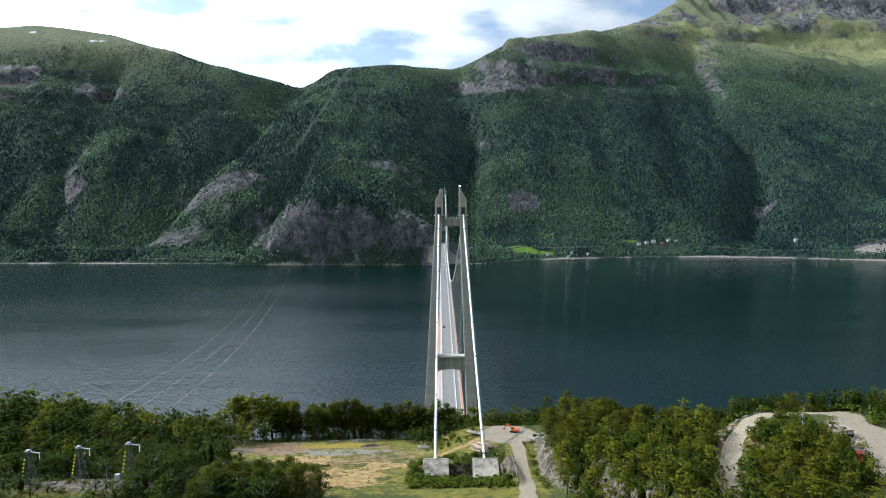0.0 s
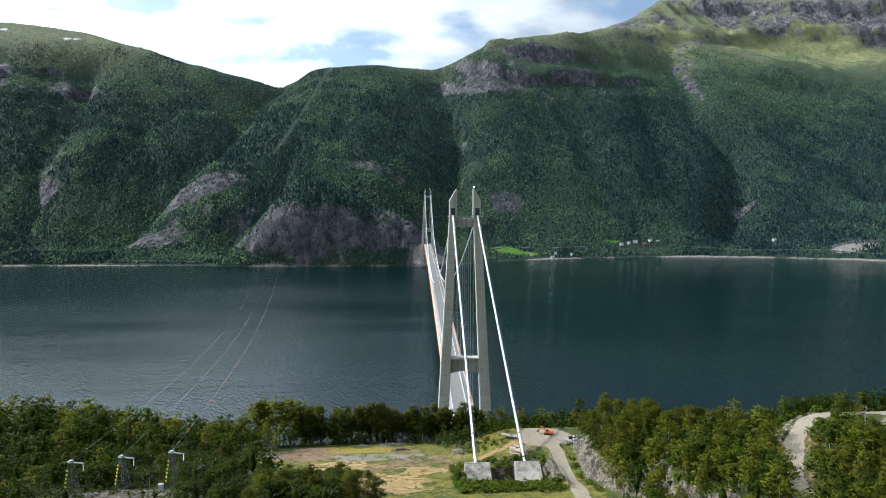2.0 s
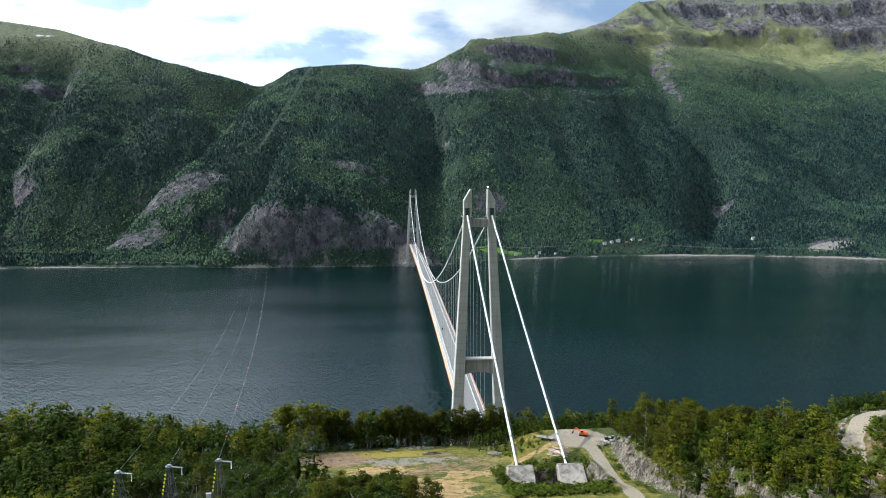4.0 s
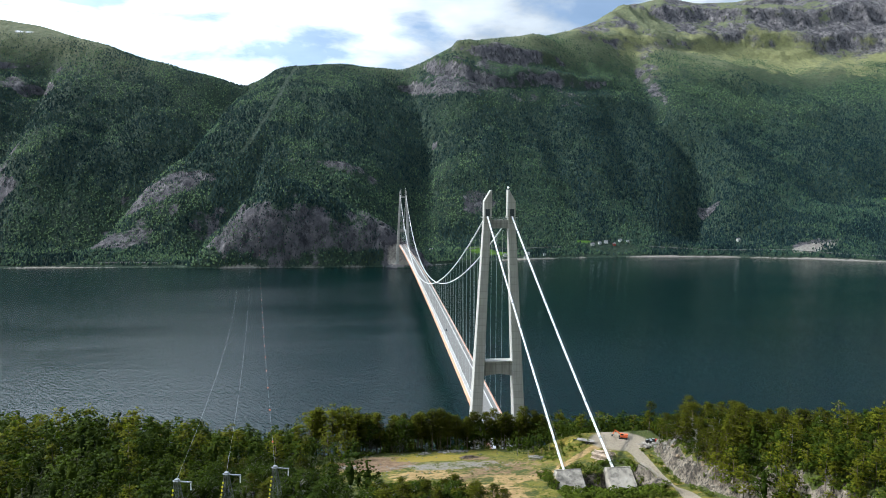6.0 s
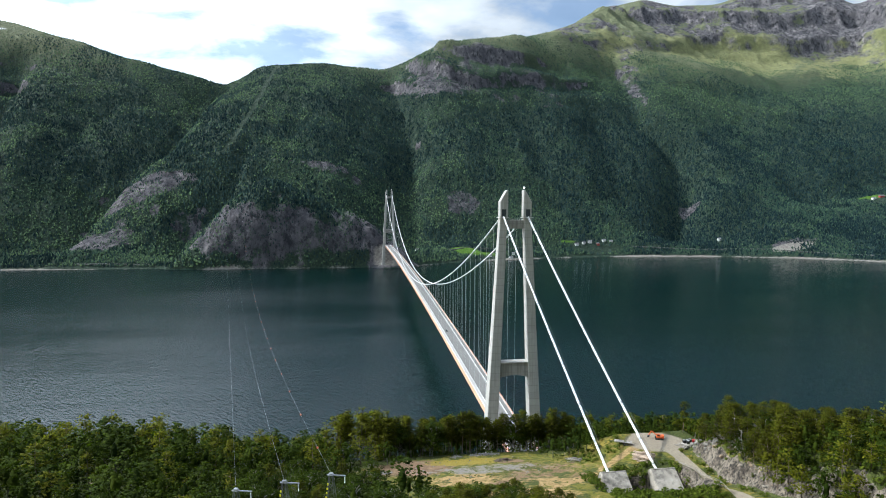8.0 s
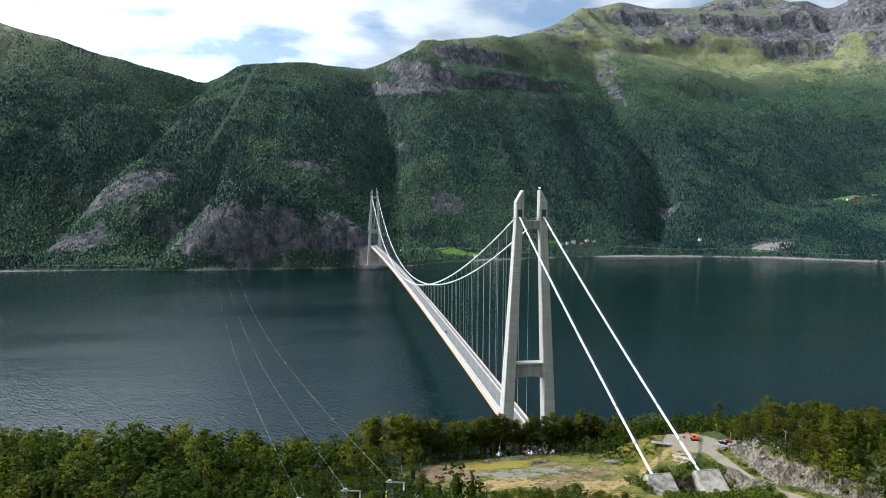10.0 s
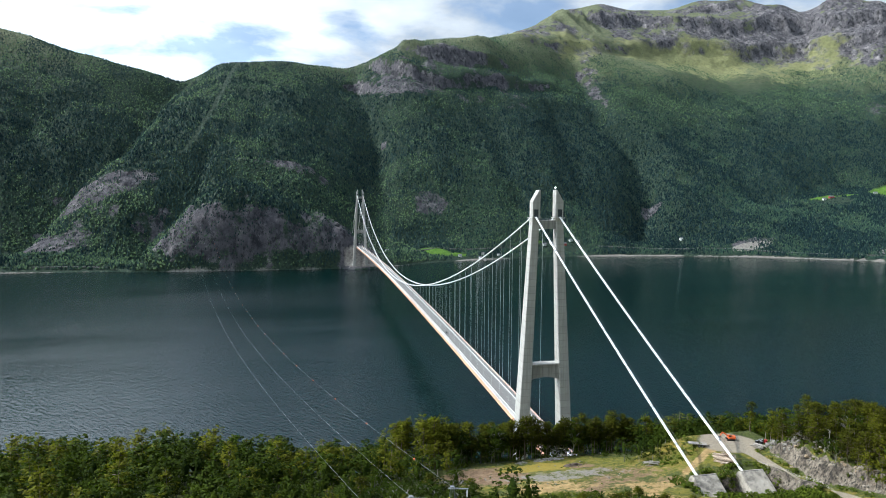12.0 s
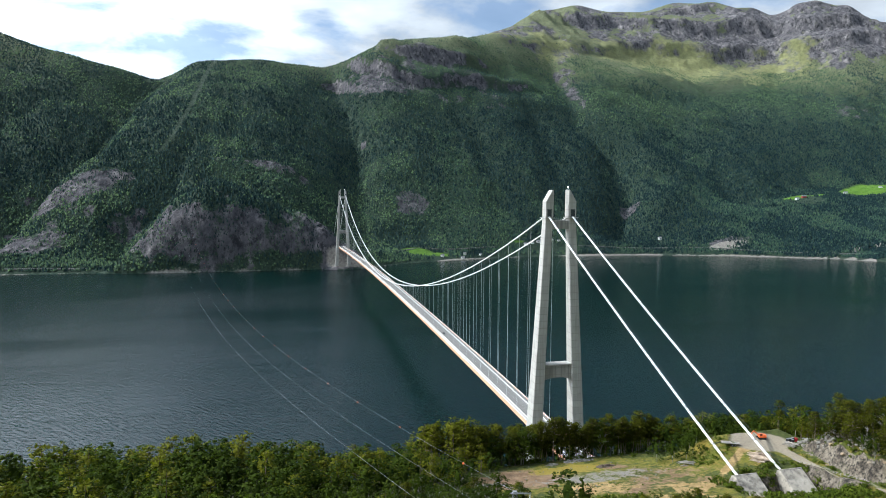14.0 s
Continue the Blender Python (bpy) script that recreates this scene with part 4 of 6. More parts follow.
def stem(points, radii, sides=5):
    """Tapered limb along points: verts and quads."""
    pts = np.asarray(points, float)
    a = np.arange(sides) * 2 * math.pi / sides
    v = []
    for i, (p, r) in enumerate(zip(pts, radii)):
        d = pts[min(i + 1, len(pts) - 1)] - pts[max(i - 1, 0)]
        d /= np.linalg.norm(d)
        s = np.cross(d, (0.31, 0.9, 0.2)); s /= np.linalg.norm(s)
        u = np.cross(d, s)
        v.append(p + r * (np.cos(a)[:, None] * s + np.sin(a)[:, None] * u))
    n = len(pts)
    f = [(i * sides + j, i * sides + (j + 1) % sides, (i + 1) * sides + (j + 1) % sides, (i + 1) * sides + j) for i in range(n - 1) for j in range(sides)]
    return np.concatenate(v), np.array(f)


def join(parts):
    vs, fs, k = [], [], 0
    for v, f in parts:
        vs.append(v); fs.append(f + k); k += len(v)
    return np.concatenate(vs), np.concatenate(fs)


def outward(kind, v, f, mid_of):
    """Turns the leaves to face away from the crown's core; their normals follow the clump and the crown."""
    mid, half = {"tall": (0.72, 0.26), "pine": (0.42, 0.5), "birch": (0.56, 0.42), "bush": (0.22, 0.5)}[kind]
    wide = 0.45 if kind == "bush" else 0.2
    n = (v - (0, 0, mid)) / (wide, wide, half) + (0, 0, 0.15)
    n /= np.linalg.norm(n, axis=1)[:, None] + 1e-9
    tuft = v - mid_of
    tuft /= np.linalg.norm(tuft, axis=1)[:, None] + 1e-9
    a, b, c = v[f[:, 0]], v[f[:, 1]], v[f[:, 2]]
    g = np.cross(b - a, c - a)
    back = (g * (n + tuft)[f[:, 0]]).sum(1) < 0
    f = f.copy()
    f[back] = f[back][:, ::-1]
    g[back] *= -1
    g /= np.linalg.norm(g, axis=1)[:, None] + 1e-9
    n = n * (0.50 if kind == "birch" else 0.30) + tuft * 0.45 + (0, 0, 0.34)
    for k in range(4):
        n[f[:, k]] += g * 0.30
    return v, f, n / (np.linalg.norm(n, axis=1)[:, None] + 1e-9)


def grow(kind, seed, fine):
    """One tree of about unit height: ((trunk verts, faces), (crown verts, faces, normals))."""
    rng = np.random.default_rng(seed)
    lean = rng.uniform(-0.03, 0.03, 2)
    top = 0.80 if kind == "birch" else 0.97
    spine = np.array([(lean[0] * t + 0.012 * math.sin(5 * t + seed), lean[1] * t + 0.012 * math.cos(4 * t + seed), t) for t in np.linspace(-0.04, top, 7)])
    at = lambda t: np.array([np.interp(t, spine[:, 2], spine[:, i]) for i in range(3)])
    wood = [stem(spine, np.interp(spine[:, 2], (0, 1), (0.0085 if kind == "tall" else 0.011, 0.0015)), 6 if fine else 4)]
    leaves, mids = [], []

    def tuft(c, wide, high, count, size, lie, slim=0.68):
        way = ball(count, rng)
        p = way * rng.uniform(0.4, 1.0, (count, 1)) ** 0.5 * (wide, wide, high)
        leaves.append(leaf_quads(c + p, size, rng, lie, slim, way if slim < 0.5 else None))
        mids.append(np.repeat((c - (0, 0, high * 0.5))[None], 4 * count, 0))

    if kind in ("tall", "pine"):
        levels, arms = (9, 5) if fine else (6, 4)
        low = rng.uniform(0.34, 0.50) if kind == "tall" else rng.uniform(0.16, 0.30)
        wide = 0.125 if kind == "tall" else 0.215
        for i in range(levels):
            q = (i + rng.uniform(0.0, 0.6)) / levels
            t = low + (0.95 - low) * q
            swing = rng.uniform(0, 6.28)
            for j in range(arms):
                if rng.random() < 0.14:
                    continue
                body = (1 - q) ** 0.62 * min(1, 0.70 + 1.3 * q) * 1.08 if kind == "pine" else math.sin(math.pi * min(1, 0.2 + 0.74 * q))
                reach = (wide * body + 0.018) * rng.uniform(0.55, 1.2)
                ang = swing + j * 6.283 / arms + rng.uniform(-0.45, 0.45)
                way = np.array([math.cos(ang), math.sin(ang), 0.0])
                tip = at(t) + way * reach + (0, 0, reach * rng.uniform(-0.05, 0.40))
                if j % 2 == 0 if fine else j == 0:
                    wood.append(stem([at(t - 0.01), at(t) + way * reach * 0.5, tip], (0.005, 0.004, 0.002), 4))
                s = rng.uniform(0.75, 1.25) * (0.052 if kind == "tall" else 0.064)
                if fine:
                    tuft(tip, s, s * 0.62, 22, 0.0185, 0.5, 0.48)
                    tuft(at(t) + way * reach * rng.uniform(0.35, 0.6), s * 1.0, s * 0.6, 14, 0.020, 0.5, 0.48)
                else:
                    tuft(tip - way * reach * 0.12, s * 1.2, s * 0.7, 11, 0.0300, 0.5, 0.48)
                    tuft(at(t) + way * reach * 0.4, s * 1.1, s * 0.6, 3, 0.038, 0.5, 0.48)
        for j in range(4 if fine else 2):
            tuft(at(0.93) + (rng.uniform(-0.05, 0.05), rng.uniform(-0.05, 0.05), rng.uniform(-0.05, 0.04)), 0.045, 0.040, 14 if fine else 8, 0.022 if fine else 0.026, 0.3, 0.32)
    elif kind == "birch":
        n = 42 if fine else 17
        for i in range(n):
            d = ball(1, rng)[0]
            t = 0.58 + 0.38 * d[2] * rng.uniform(0.55, 1.05)
            reach = 0.225 * math.sqrt(max(0.03, 1 - ((t - 0.50) / 0.50) ** 2)) * rng.uniform(0.5, 1.12)
            h = math.hypot(d[0], d[1]) + 1e-6
            c = at(min(t, 0.95)) + np.array([d[0] / h * reach, d[1] / h * reach, 0])
            if fine and i % 2 == 0:
                wood.append(stem([at(max(0.12, t - 0.22)), (at(t - 0.1) + c) / 2, c], (0.007, 0.005, 0.002), 4))
            s = rng.uniform(0.7, 1.3)
            tuft(c, 0.064 * s, 0.054 * s, int((28 if fine else 13) * s), 0.0170 if fine else 0.027, 0.25)
        for j in range(3):
            tuft(at(0.80) + (rng.uniform(-0.05, 0.05), rng.uniform(-0.05, 0.05), rng.uniform(0.08, 0.19)), 0.042, 0.05, 14 if fine else 7, 0.017 if fine else 0.028, 0.2)
    else:  # bush
        wood = [stem([(0, 0, -0.05), (0.03, 0, 0.3), (0.08, 0.02, 0.6)], (0.02, 0.015, 0.005), 4), stem([(0, 0, -0.05), (-0.08, 0.05, 0.3), (-0.15, 0.1, 0.6)], (0.02, 0.012, 0.005), 4)]
        for i in range(20 if fine else 5):
            d = ball(1, rng)[0]
            s = rng.uniform(0.7, 1.2)
            tuft(np.array([d[0] * 0.42, d[1] * 0.42, 0.30 + 0.42 * abs(d[2]) * rng.uniform(0.5, 1.1)]), 0.19 * s, 0.16 * s, 24 if fine else 10, 0.052 if fine else 0.112, 0.3)
    if kind in ("tall", "pine"):
        return join(wood), outward(kind, *join(leaves), np.concatenate(mids))
    # inner mass of the crown
    lo, hi, wide = {"birch": (0.34, 0.80, 0.060), "bush": (0.02, 0.42, 0.16)}[kind]
    rows, cols = 5, 6
    v = []
    for i in range(rows):
        t = i / (rows - 1)
        r = wide * {"bush": math.sqrt(max(0.03, 1 - t * t))}.get(kind, math.sin(math.pi * (0.12 + 0.80 * t)))
        for j in range(cols):
            g = j * 2 * math.pi / cols + 0.4 * i
            q = max(0.006, r * rng.uniform(0.4, 1.3))
            base = at(lo + (hi - lo) * t) if kind != "bush" else np.array([0, 0, lo + (hi - lo) * t])
            v.append(base + (math.cos(g) * q, math.sin(g) * q, rng.uniform(-0.02, 0.02)))
    f = [(i * cols + j, i * cols + (j + 1) % cols, (i + 1) * cols + (j + 1) % cols, (i + 1) * cols + j) for i in range(rows - 1) for j in range(cols)]
    leaves.append((np.array(v), np.array(f)))
    mids.append(np.array(v) * (0, 0, 0.9))
    return join(wood), outward(kind, *join(leaves), np.concatenate(mids))


LEAF = {"tall": pine_leaf, "pine": pine_leaf, "birch": birch_leaf, "bush": bush_leaf}
BARK = {"tall": bark, "pine": bark, "birch": pale_bark, "bush": bark}
NAME = {"tall": "pine_tree", "pine": "pine_tree", "birch": "birch_tree", "bush": "bush"}
LABEL = {"tall": "tall Scots pine with long bare trunk and high crown", "pine": "bushy yellow-green Scots pine on the slope", "birch": "leafy birch tree with rounded bright green crown", "bush": "low leafy green bush on the slope"}
SPREAD = {"tall": 1.05, "pine": 1.3, "birch": 1.5, "bush": 1.3}
MODELS = {}
for kind in LEAF:
    for v in range(4):
        (tv, tf), (cv, cf, cn) = grow(kind, 11 + v * 7, True)
        MODELS[kind, v] = (fast_mesh("trunk", tv, tf, BARK[kind]), fast_mesh("crown", cv, cf, LEAF[kind], flat=False, normals=cn))
COARSE = {(kind, v): grow(kind, 211 + v * 5, False) for kind in LEAF for v in range(5)}
SINGLES, CROWD = [], []


def plant(kind, x, y, h, single=False, z=None):
    (SINGLES if single and len(SINGLES) < 300 else CROWD).append((kind, x, y, floor_at(x, y) if z is None else z, h))


def keep_clear(x, y):
    """True where no tree stands."""
    if max(blob(x, y, -42, -142, 44, 30, 0.05), blob(x, y, -33, -190, 19, 28, 0.05), blob(x, y, 14, -148, 17, 17, 0.05), blob(x, y, 0.5, -180, 18, 17, 0.05)) > 0.5:
        return True
    if any(along(np.array(x), np.array(y), pts) < w + 1.6 for pts, w in ROADS):
        return True
    if blob(x, y, -109, -208, 22, 7, 0.05) > 0.5 or blob(x, y, 103, -233, 8, 15, 0.05) > 0.5 or blob(x, y, -84, -142, 12, 9, 0.05) > 0.5:
        return True
    return 25 < x < 31 and -198 < y < -148


def thicket(x0, x1, y0, y1, step, mix, h0, h1, single=False, skip=0.0):
    """Trees scattered over a patch; mix: kinds with their shares."""
    kinds, shares = zip(*mix)
    for i in range(int((x1 - x0) / step) + 1):
        for j in range(int((y1 - y0) / step) + 1):
            x, y = x0 + (i + rnd(0.05, 0.95)) * step, y0 + (j + rnd(0.05, 0.95)) * step
            kind, h, r = random.choices(kinds, shares)[0], rnd(h0, h1), random.random()
            if r < skip or keep_clear(x, y):
                continue
            plant(kind, x, y, h * {"tall": 1.05, "pine": 1.0, "birch": 0.9, "bush": 0.35}[kind], single)


# pine stand at the far edge of the clearing
thicket(-80, -1, -110, -101, 3.7, (("tall", 0.85), ("birch", 0.15)), 12, 18.5, True)
thicket(-84, -1, -100, -82, 5.4, (("tall", 0.35), ("birch", 0.65)), 11, 16)
# wood round the pylons and before the clearing
thicket(-96, -50, -228, -198, 5.2, (("birch", 0.75), ("pine", 0.1), ("bush", 0.15)), 8, 12, True)
thicket(-128, -92, -203, -150, 6.0, (("birch", 0.9), ("pine", 0.1)), 7, 11.5, True)
thicket(-150, -88, -242, -220, 4.4, (("birch", 0.6), ("pine", 0.08), ("bush", 0.32)), 3, 5.5)
thicket(-154, -127, -222, -150, 6.4, (("birch", 0.85), ("pine", 0.15)), 8, 13)
thicket(-74, -40, -224, -208, 4.6, (("pine", 0.8), ("birch", 0.2)), 8.5, 11.5, True)
# eastern wood, nearest part
thicket(31, 66, -202, -156, 4.1, (("pine", 0.7), ("tall", 0.2), ("birch", 0.1)), 9, 14.5, True, 0.04)
thicket(29, 66, -250, -199, 4.2, (("pine", 0.5), ("birch", 0.5)), 8, 12, True)
# western wood down to the fjord
thicket(-112, -84, -150, -112, 6.2, (("birch", 0.6), ("pine", 0.4)), 7, 13)
thicket(-150, -104, -100, -80, 7.0, (("birch", 0.55), ("pine", 0.45)), 11, 17)
thicket(-330, -150, -205, -140, 7.6, (("birch", 0.82), ("pine", 0.18)), 11, 18)
thicket(-150, -112, -150, -100, 7.6, (("birch", 0.75), ("pine", 0.25)), 12, 17)
thicket(-360, -150, -140, -66, 7.4, (("birch", 0.65), ("pine", 0.35)), 14, 20)
thicket(-104, -82, -108, -88, 5.2, (("tall", 0.6), ("pine", 0.4)), 18, 23)
# behind the yard
thicket(2, 62, -127, -112, 4.2, (("birch", 0.8), ("bush", 0.2)), 9, 13)
thicket(0, 75, -112, -84, 6.0, (("birch", 0.65), ("pine", 0.35)), 13, 17)
thicket(34, 60, -150, -122, 4.5, (("tall", 0.5), ("pine", 0.3), ("birch", 0.2)), 9, 13)
# eastern pine wood
thicket(66, 150, -210, -186, 3.2, (("birch", 0.6), ("pine", 0.4)), 6.0, 8.8)
thicket(66, 170, -186, -150, 4.8, (("birch", 0.7), ("pine", 0.3)), 6.5, 9)
thicket(60, 190, -150, -118, 6.4, (("birch", 0.65), ("pine", 0.35)), 8, 11)
thicket(74, 92, -236, -221, 3.7, (("pine", 0.6), ("birch", 0.4)), 3.2, 5.2)
thicket(75, 89, -264, -236, 3.9, (("pine", 0.55), ("birch", 0.45)), 5.5, 8)
thicket(24, 78, -292, -247, 4.8, (("pine", 0.6), ("birch", 0.4)), 7, 11)
thicket(64, 76, -264, -236, 4.0, (("pine", 0.55), ("birch", 0.45)), 6, 9)
thicket(80, 112, -273, -262, 3.4, (("pine", 0.5), ("birch", 0.5)), 3.6, 5.2)
thicket(110, 190, -250, -206, 5.0, (("birch", 0.65), ("pine", 0.35)), 5.5, 8)
# shrubs in the pit, along the tracks and on the cliff's ledges
for i in range(560):
    x, y = rnd(-17, 18), rnd(-204, -165)
    if not (-13.2 < x < -2.8 and -187.5 < y < -166) and not (4.1 < x < 14.4 and -188 < y < -166) and x < 15.6:
        CROWD.append(("bush", x, y, floor_at(x, y), rnd(1.2, 2.6)))
for i in range(46):
    y = rnd(-205, -152)
    x = 25.2 + rnd(-0.4, 1.8)
    if fractal(x, y, 9, 2, 4) > -0.1:
        CROWD.append(("bush", x, y, floor_at(x, y), rnd(0.6, 1.7)))
for x0, x1, y0, y1, count, low, high in ((108, 150, -224, -196, 150, 1.6, 3.2), (69, 92, -238, -216, 150, 1.2, 2.8), (66, 110, -212, -200, 110, 1.4, 3.0), (74, 93, -264, -238, 90, 1.2, 2.8)):
    for i in range(count):
        x, y = rnd(x0, x1), rnd(y0, y1)
        if min(float(along(np.array(x), np.array(y), pts)) - w for pts, w in ROADS[2:]) > 1.0:
            CROWD.append(("bush", x, y, floor_at(x, y), rnd(low, high)))
for i in range(210):
    x, y = rnd(30, 48), rnd(-250, -150)
    CROWD.append(("bush", x, y, floor_at(x, y), rnd(0.7, 2.0)))
for i in range(420):
    x, y = rnd(-92, -14), rnd(-205, -114)
    if fractal(x, y, 12, 3, 6) > -0.05:
        CROWD.append(("bush", x, y, floor_at(x, y) - 0.1, rnd(0.25, 0.8)))
for i in range(60):
    a, r = rnd(0, 6.3), math.sqrt(random.random())
    x, y = -58 + math.cos(a) * r * 15, -172 + math.sin(a) * r * 4
    CROWD.append(("bush", x, y, floor_at(x, y) - 0.1, rnd(0.9, 1.8)))
for i in range(70):
    x, y = rnd(-12, 9), rnd(-153, -131)
    if along(np.array(x), np.array(y), ROADS[1][0]) > 3:
        CROWD.append(("bush", x, y, floor_at(x, y) - 0.1, rnd(0.5, 2.2)))
for i in range(40):
    x, y = rnd(-134, -86), rnd(-222, -199)
    CROWD.append(("bush", x, y, floor_at(x, y), rnd(0.8, 2.4)))
for x, y, h in ((-14, -140, 8), (-9.5, -142, 8), (-6, -141, 7.5), (-11.5, -137, 9), (-4, -136, 7), (-17, -134, 10), (-8, -132, 9), (1, -133, 8)):
    plant("birch", x, y, h, True)
for x, y, h in ((-79.8, -190.5, 15.5), (-75, -189, 12), (-85, -191.5, 11), (-78, -185, 9.5), (-60, -203, 9.5), (-88, -197, 10)):
    plant("birch", x, y, h, True)
for i in range(260):
    x, y = random.choice(((rnd(30, 66), rnd(-250, -150)), (rnd(-130, -84), rnd(-206, -130)), (rnd(64, 100), rnd(-255, -215)), (rnd(-84, 0), rnd(-116, -100))))
    if not keep_clear(x, y):
        CROWD.append(("bush", x, y, floor_at(x, y) - 0.1, rnd(1.0, 2.6)))
for i in range(190):
    x, y = rnd(30, 74), rnd(-250, -200)
    if not keep_clear(x, y):
        CROWD.append(("bush", x, y, floor_at(x, y) - 0.1, rnd(1.2, 3.0)))

for i, (kind, x, y, z, h) in enumerate(SINGLES):
    trunk_me, crown_me = MODELS[kind, i % 4]
    w = h * rnd(0.88, 1.2) * SPREAD[kind]
    ob = empty(NAME[kind])
    ob.matrix_basis = Matrix.Translation((x, y, z)) @ Matrix.Rotation(rnd(0, 6.28), 4, "Z") @ Matrix.Diagonal((w, w, h, 1))
    link("trunk", trunk_me, ob)
    link("crown", crown_me, ob)
    tagged(ob, LABEL[kind], "bush" if kind == "bush" else "tree", "trees and bushes on the near hillside")


def crowd(kind, name, label):
    """All the remaining trees of a kind, as one wood."""
    rng = np.random.default_rng(5)
    vs, fs, tone, ind, ns, k = [], [], [], [], [], 0
    for q, x, y, z, h in CROWD:
        if q != kind:
            continue
        (tv, tf), (cv, cf, cn) = COARSE[kind, int(rng.integers(5))]
        a, w, t = rng.uniform(0, 6.28), h * rng.uniform(0.88, 1.2) * SPREAD[kind], rng.random()
        rot = np.array([[math.cos(a) * w, -math.sin(a) * w, 0], [math.sin(a) * w, math.cos(a) * w, 0], [0, 0, h]])
        spin = np.array([[math.cos(a), -math.sin(a), 0], [math.sin(a), math.cos(a), 0], [0, 0, 1]])
        tn = tv * (1, 1, 0)
        tn = tn / (np.linalg.norm(tn, axis=1)[:, None] + 1e-6) + (0, 0, 0.05)
        ns += [tn @ spin.T, cn @ spin.T]
        for v, f, m in ((tv, tf, 1), (cv, cf, 0)):
            vs.append(v @ rot.T + (x, y, z)); fs.append(f + k); k += len(v)
            tone.append(np.full(len(v), t)); ind.append(np.full(len(f), m, np.int32))
    if not vs:
        return
    me = fast_mesh(name, np.concatenate(vs), np.concatenate(fs), LEAF[kind], {"tone": np.concatenate(tone)}, flat=False, normals=np.concatenate(ns))
    me.materials.append(BARK[kind])
    me.polygons.foreach_set("material_index", np.concatenate(ind))
    tagged(link(name, me), label, "woodland", kind="stuff")


crowd("tall", "pine_stand", "stand of tall pines with bare trunks")
crowd("pine", "pine_wood", "dense pine wood with dark green crowns")
crowd("birch", "birch_wood", "dense leafy birch wood in summer green")
crowd("bush", "shrubs", "low green shrubs and saplings on the slope")


# ---- forest on the far mountains ----
SHORE_ROADS = ([(760, 1560), (900, 1545), (1080, 1520), (1220, 1455), (1360, 1370), (1480, 1300), (1600, 1230)],
               [(-780, 1372), (-700, 1369), (-600, 1362)],
               [(40, 1425), (130, 1450), (240, 1535), (340, 1530), (480, 1545)])
def far_forest(count, name, label, mat, leafy, seed):
    rng = np.random.default_rng(seed)
    u = rng.uniform(-0.76, 1.12, count * 2)
    y = 1200 + 2050 * rng.random(count * 2) ** 1.25
    x = EYE_X + u * (y - EYE_Y)
    z = far_z(x, y)
    rock = far_rock(x, y)
    patch = 0.8 * fractal(x, y, 240, 4, 91) + 0.75 * fractal(x, y, 70, 3, 97)
    line = 930 + 130 * fractal(x, y, 260, 4, 71) - 130 * smooth(-800, -1400, x) - 290 * blob(x, y, 1950, 2950, 500, 330)
    ok = (z > 5) & (far_field(x, y) < 0.25) & ((rock < 0.33 + 0.22 * rng.random(len(x))) | ((fractal(x, y, 36, 3, 33) > -0.05 - 0.3 * smooth(20, 170, z)) & (rng.random(len(x)) < 0.5) & (z < 650)))
    ok &= ~((np.abs(x) < 55) & (y < 1372)) & (z < line + rng.uniform(-70, 50, len(x)))
    ok &= (along(x, y, [(-395, 2520), (-409, 2408), (-434, 2063), (-464, 1828), (-490, 1775)]) > 7.5)
    for gx, gy, gr, gs in ((645, 1556, 78, 24), (1068, 1578, 16, 24), (86, 1440, 24, 22), (330, 1470, 70, 16), (1770, 1730, 75, 45), (2010, 1775, 40, 40), (2190, 1800, 40, 25)):
        ok &= (blob(x, y, gx, gy, gr, gs, 0.15) < 0.5) | (rng.random(len(x)) < 0.12)
    for pts in SHORE_ROADS:
        ok &= along(x, y, pts) > 4.5
    lush = smooth(-0.18, 0.22, patch + 0.22 * smooth(400, 800, z) + 0.22 * smooth(250, 60, z) * smooth(1000, 500, x) - 0.20 * smooth(500, 900, x) * smooth(620, 450, z))
    ok &= (rng.random(len(x)) < (0.16 + 0.84 * lush if leafy else 1.0 - 0.72 * lush))
    x, y, z = x[ok][:count], y[ok][:count], z[ok][:count]
    n = len(x)
    h = rng.uniform(4.8, 9.5, n) * (1 - 0.3 * smooth(0.3, 0.6, far_rock(x, y))) * (0.76 if leafy else 0.95) * (1 - 0.2 * smooth(450, 850, z))
    r = h * rng.uniform(0.34, 0.50, n) if leafy else h * rng.uniform(0.27, 0.36, n)
    a0 = rng.uniform(0, 6.28, n)
    ring, prof = (4, [(0.30, 1.05)]) if leafy else (3, [(0.02, 1.25)])
    lev = []
    for hz, rr in prof:
        ang = a0[:, None] + np.arange(ring) * 2 * math.pi / ring + hz * 2
        wob = rng.uniform(0.75, 1.2, (n, ring))
        lev.append(np.stack([x[:, None] + np.cos(ang) * (r * rr)[:, None] * wob, y[:, None] + np.sin(ang) * (r * rr)[:, None] * wob,
                             np.broadcast_to((z + h * hz - 0.8)[:, None], (n, ring)) + rng.uniform(-0.6, 0.6, (n, ring))], -1))
    tip = np.stack([x + rng.uniform(-0.4, 0.4, n), y, z + h], -1)[:, None]
    v = np.concatenate(lev + [tip], 1)
    per = v.shape[1]
    f = []
    for k in range(len(prof) - 1):
        for j in range(ring):
            q = (j + 1) % ring
            f += [(k * ring + j, k * ring + q, (k + 1) * ring + q), (k * ring + j, (k + 1) * ring + q, (k + 1) * ring + j)]
    k = len(prof) - 1
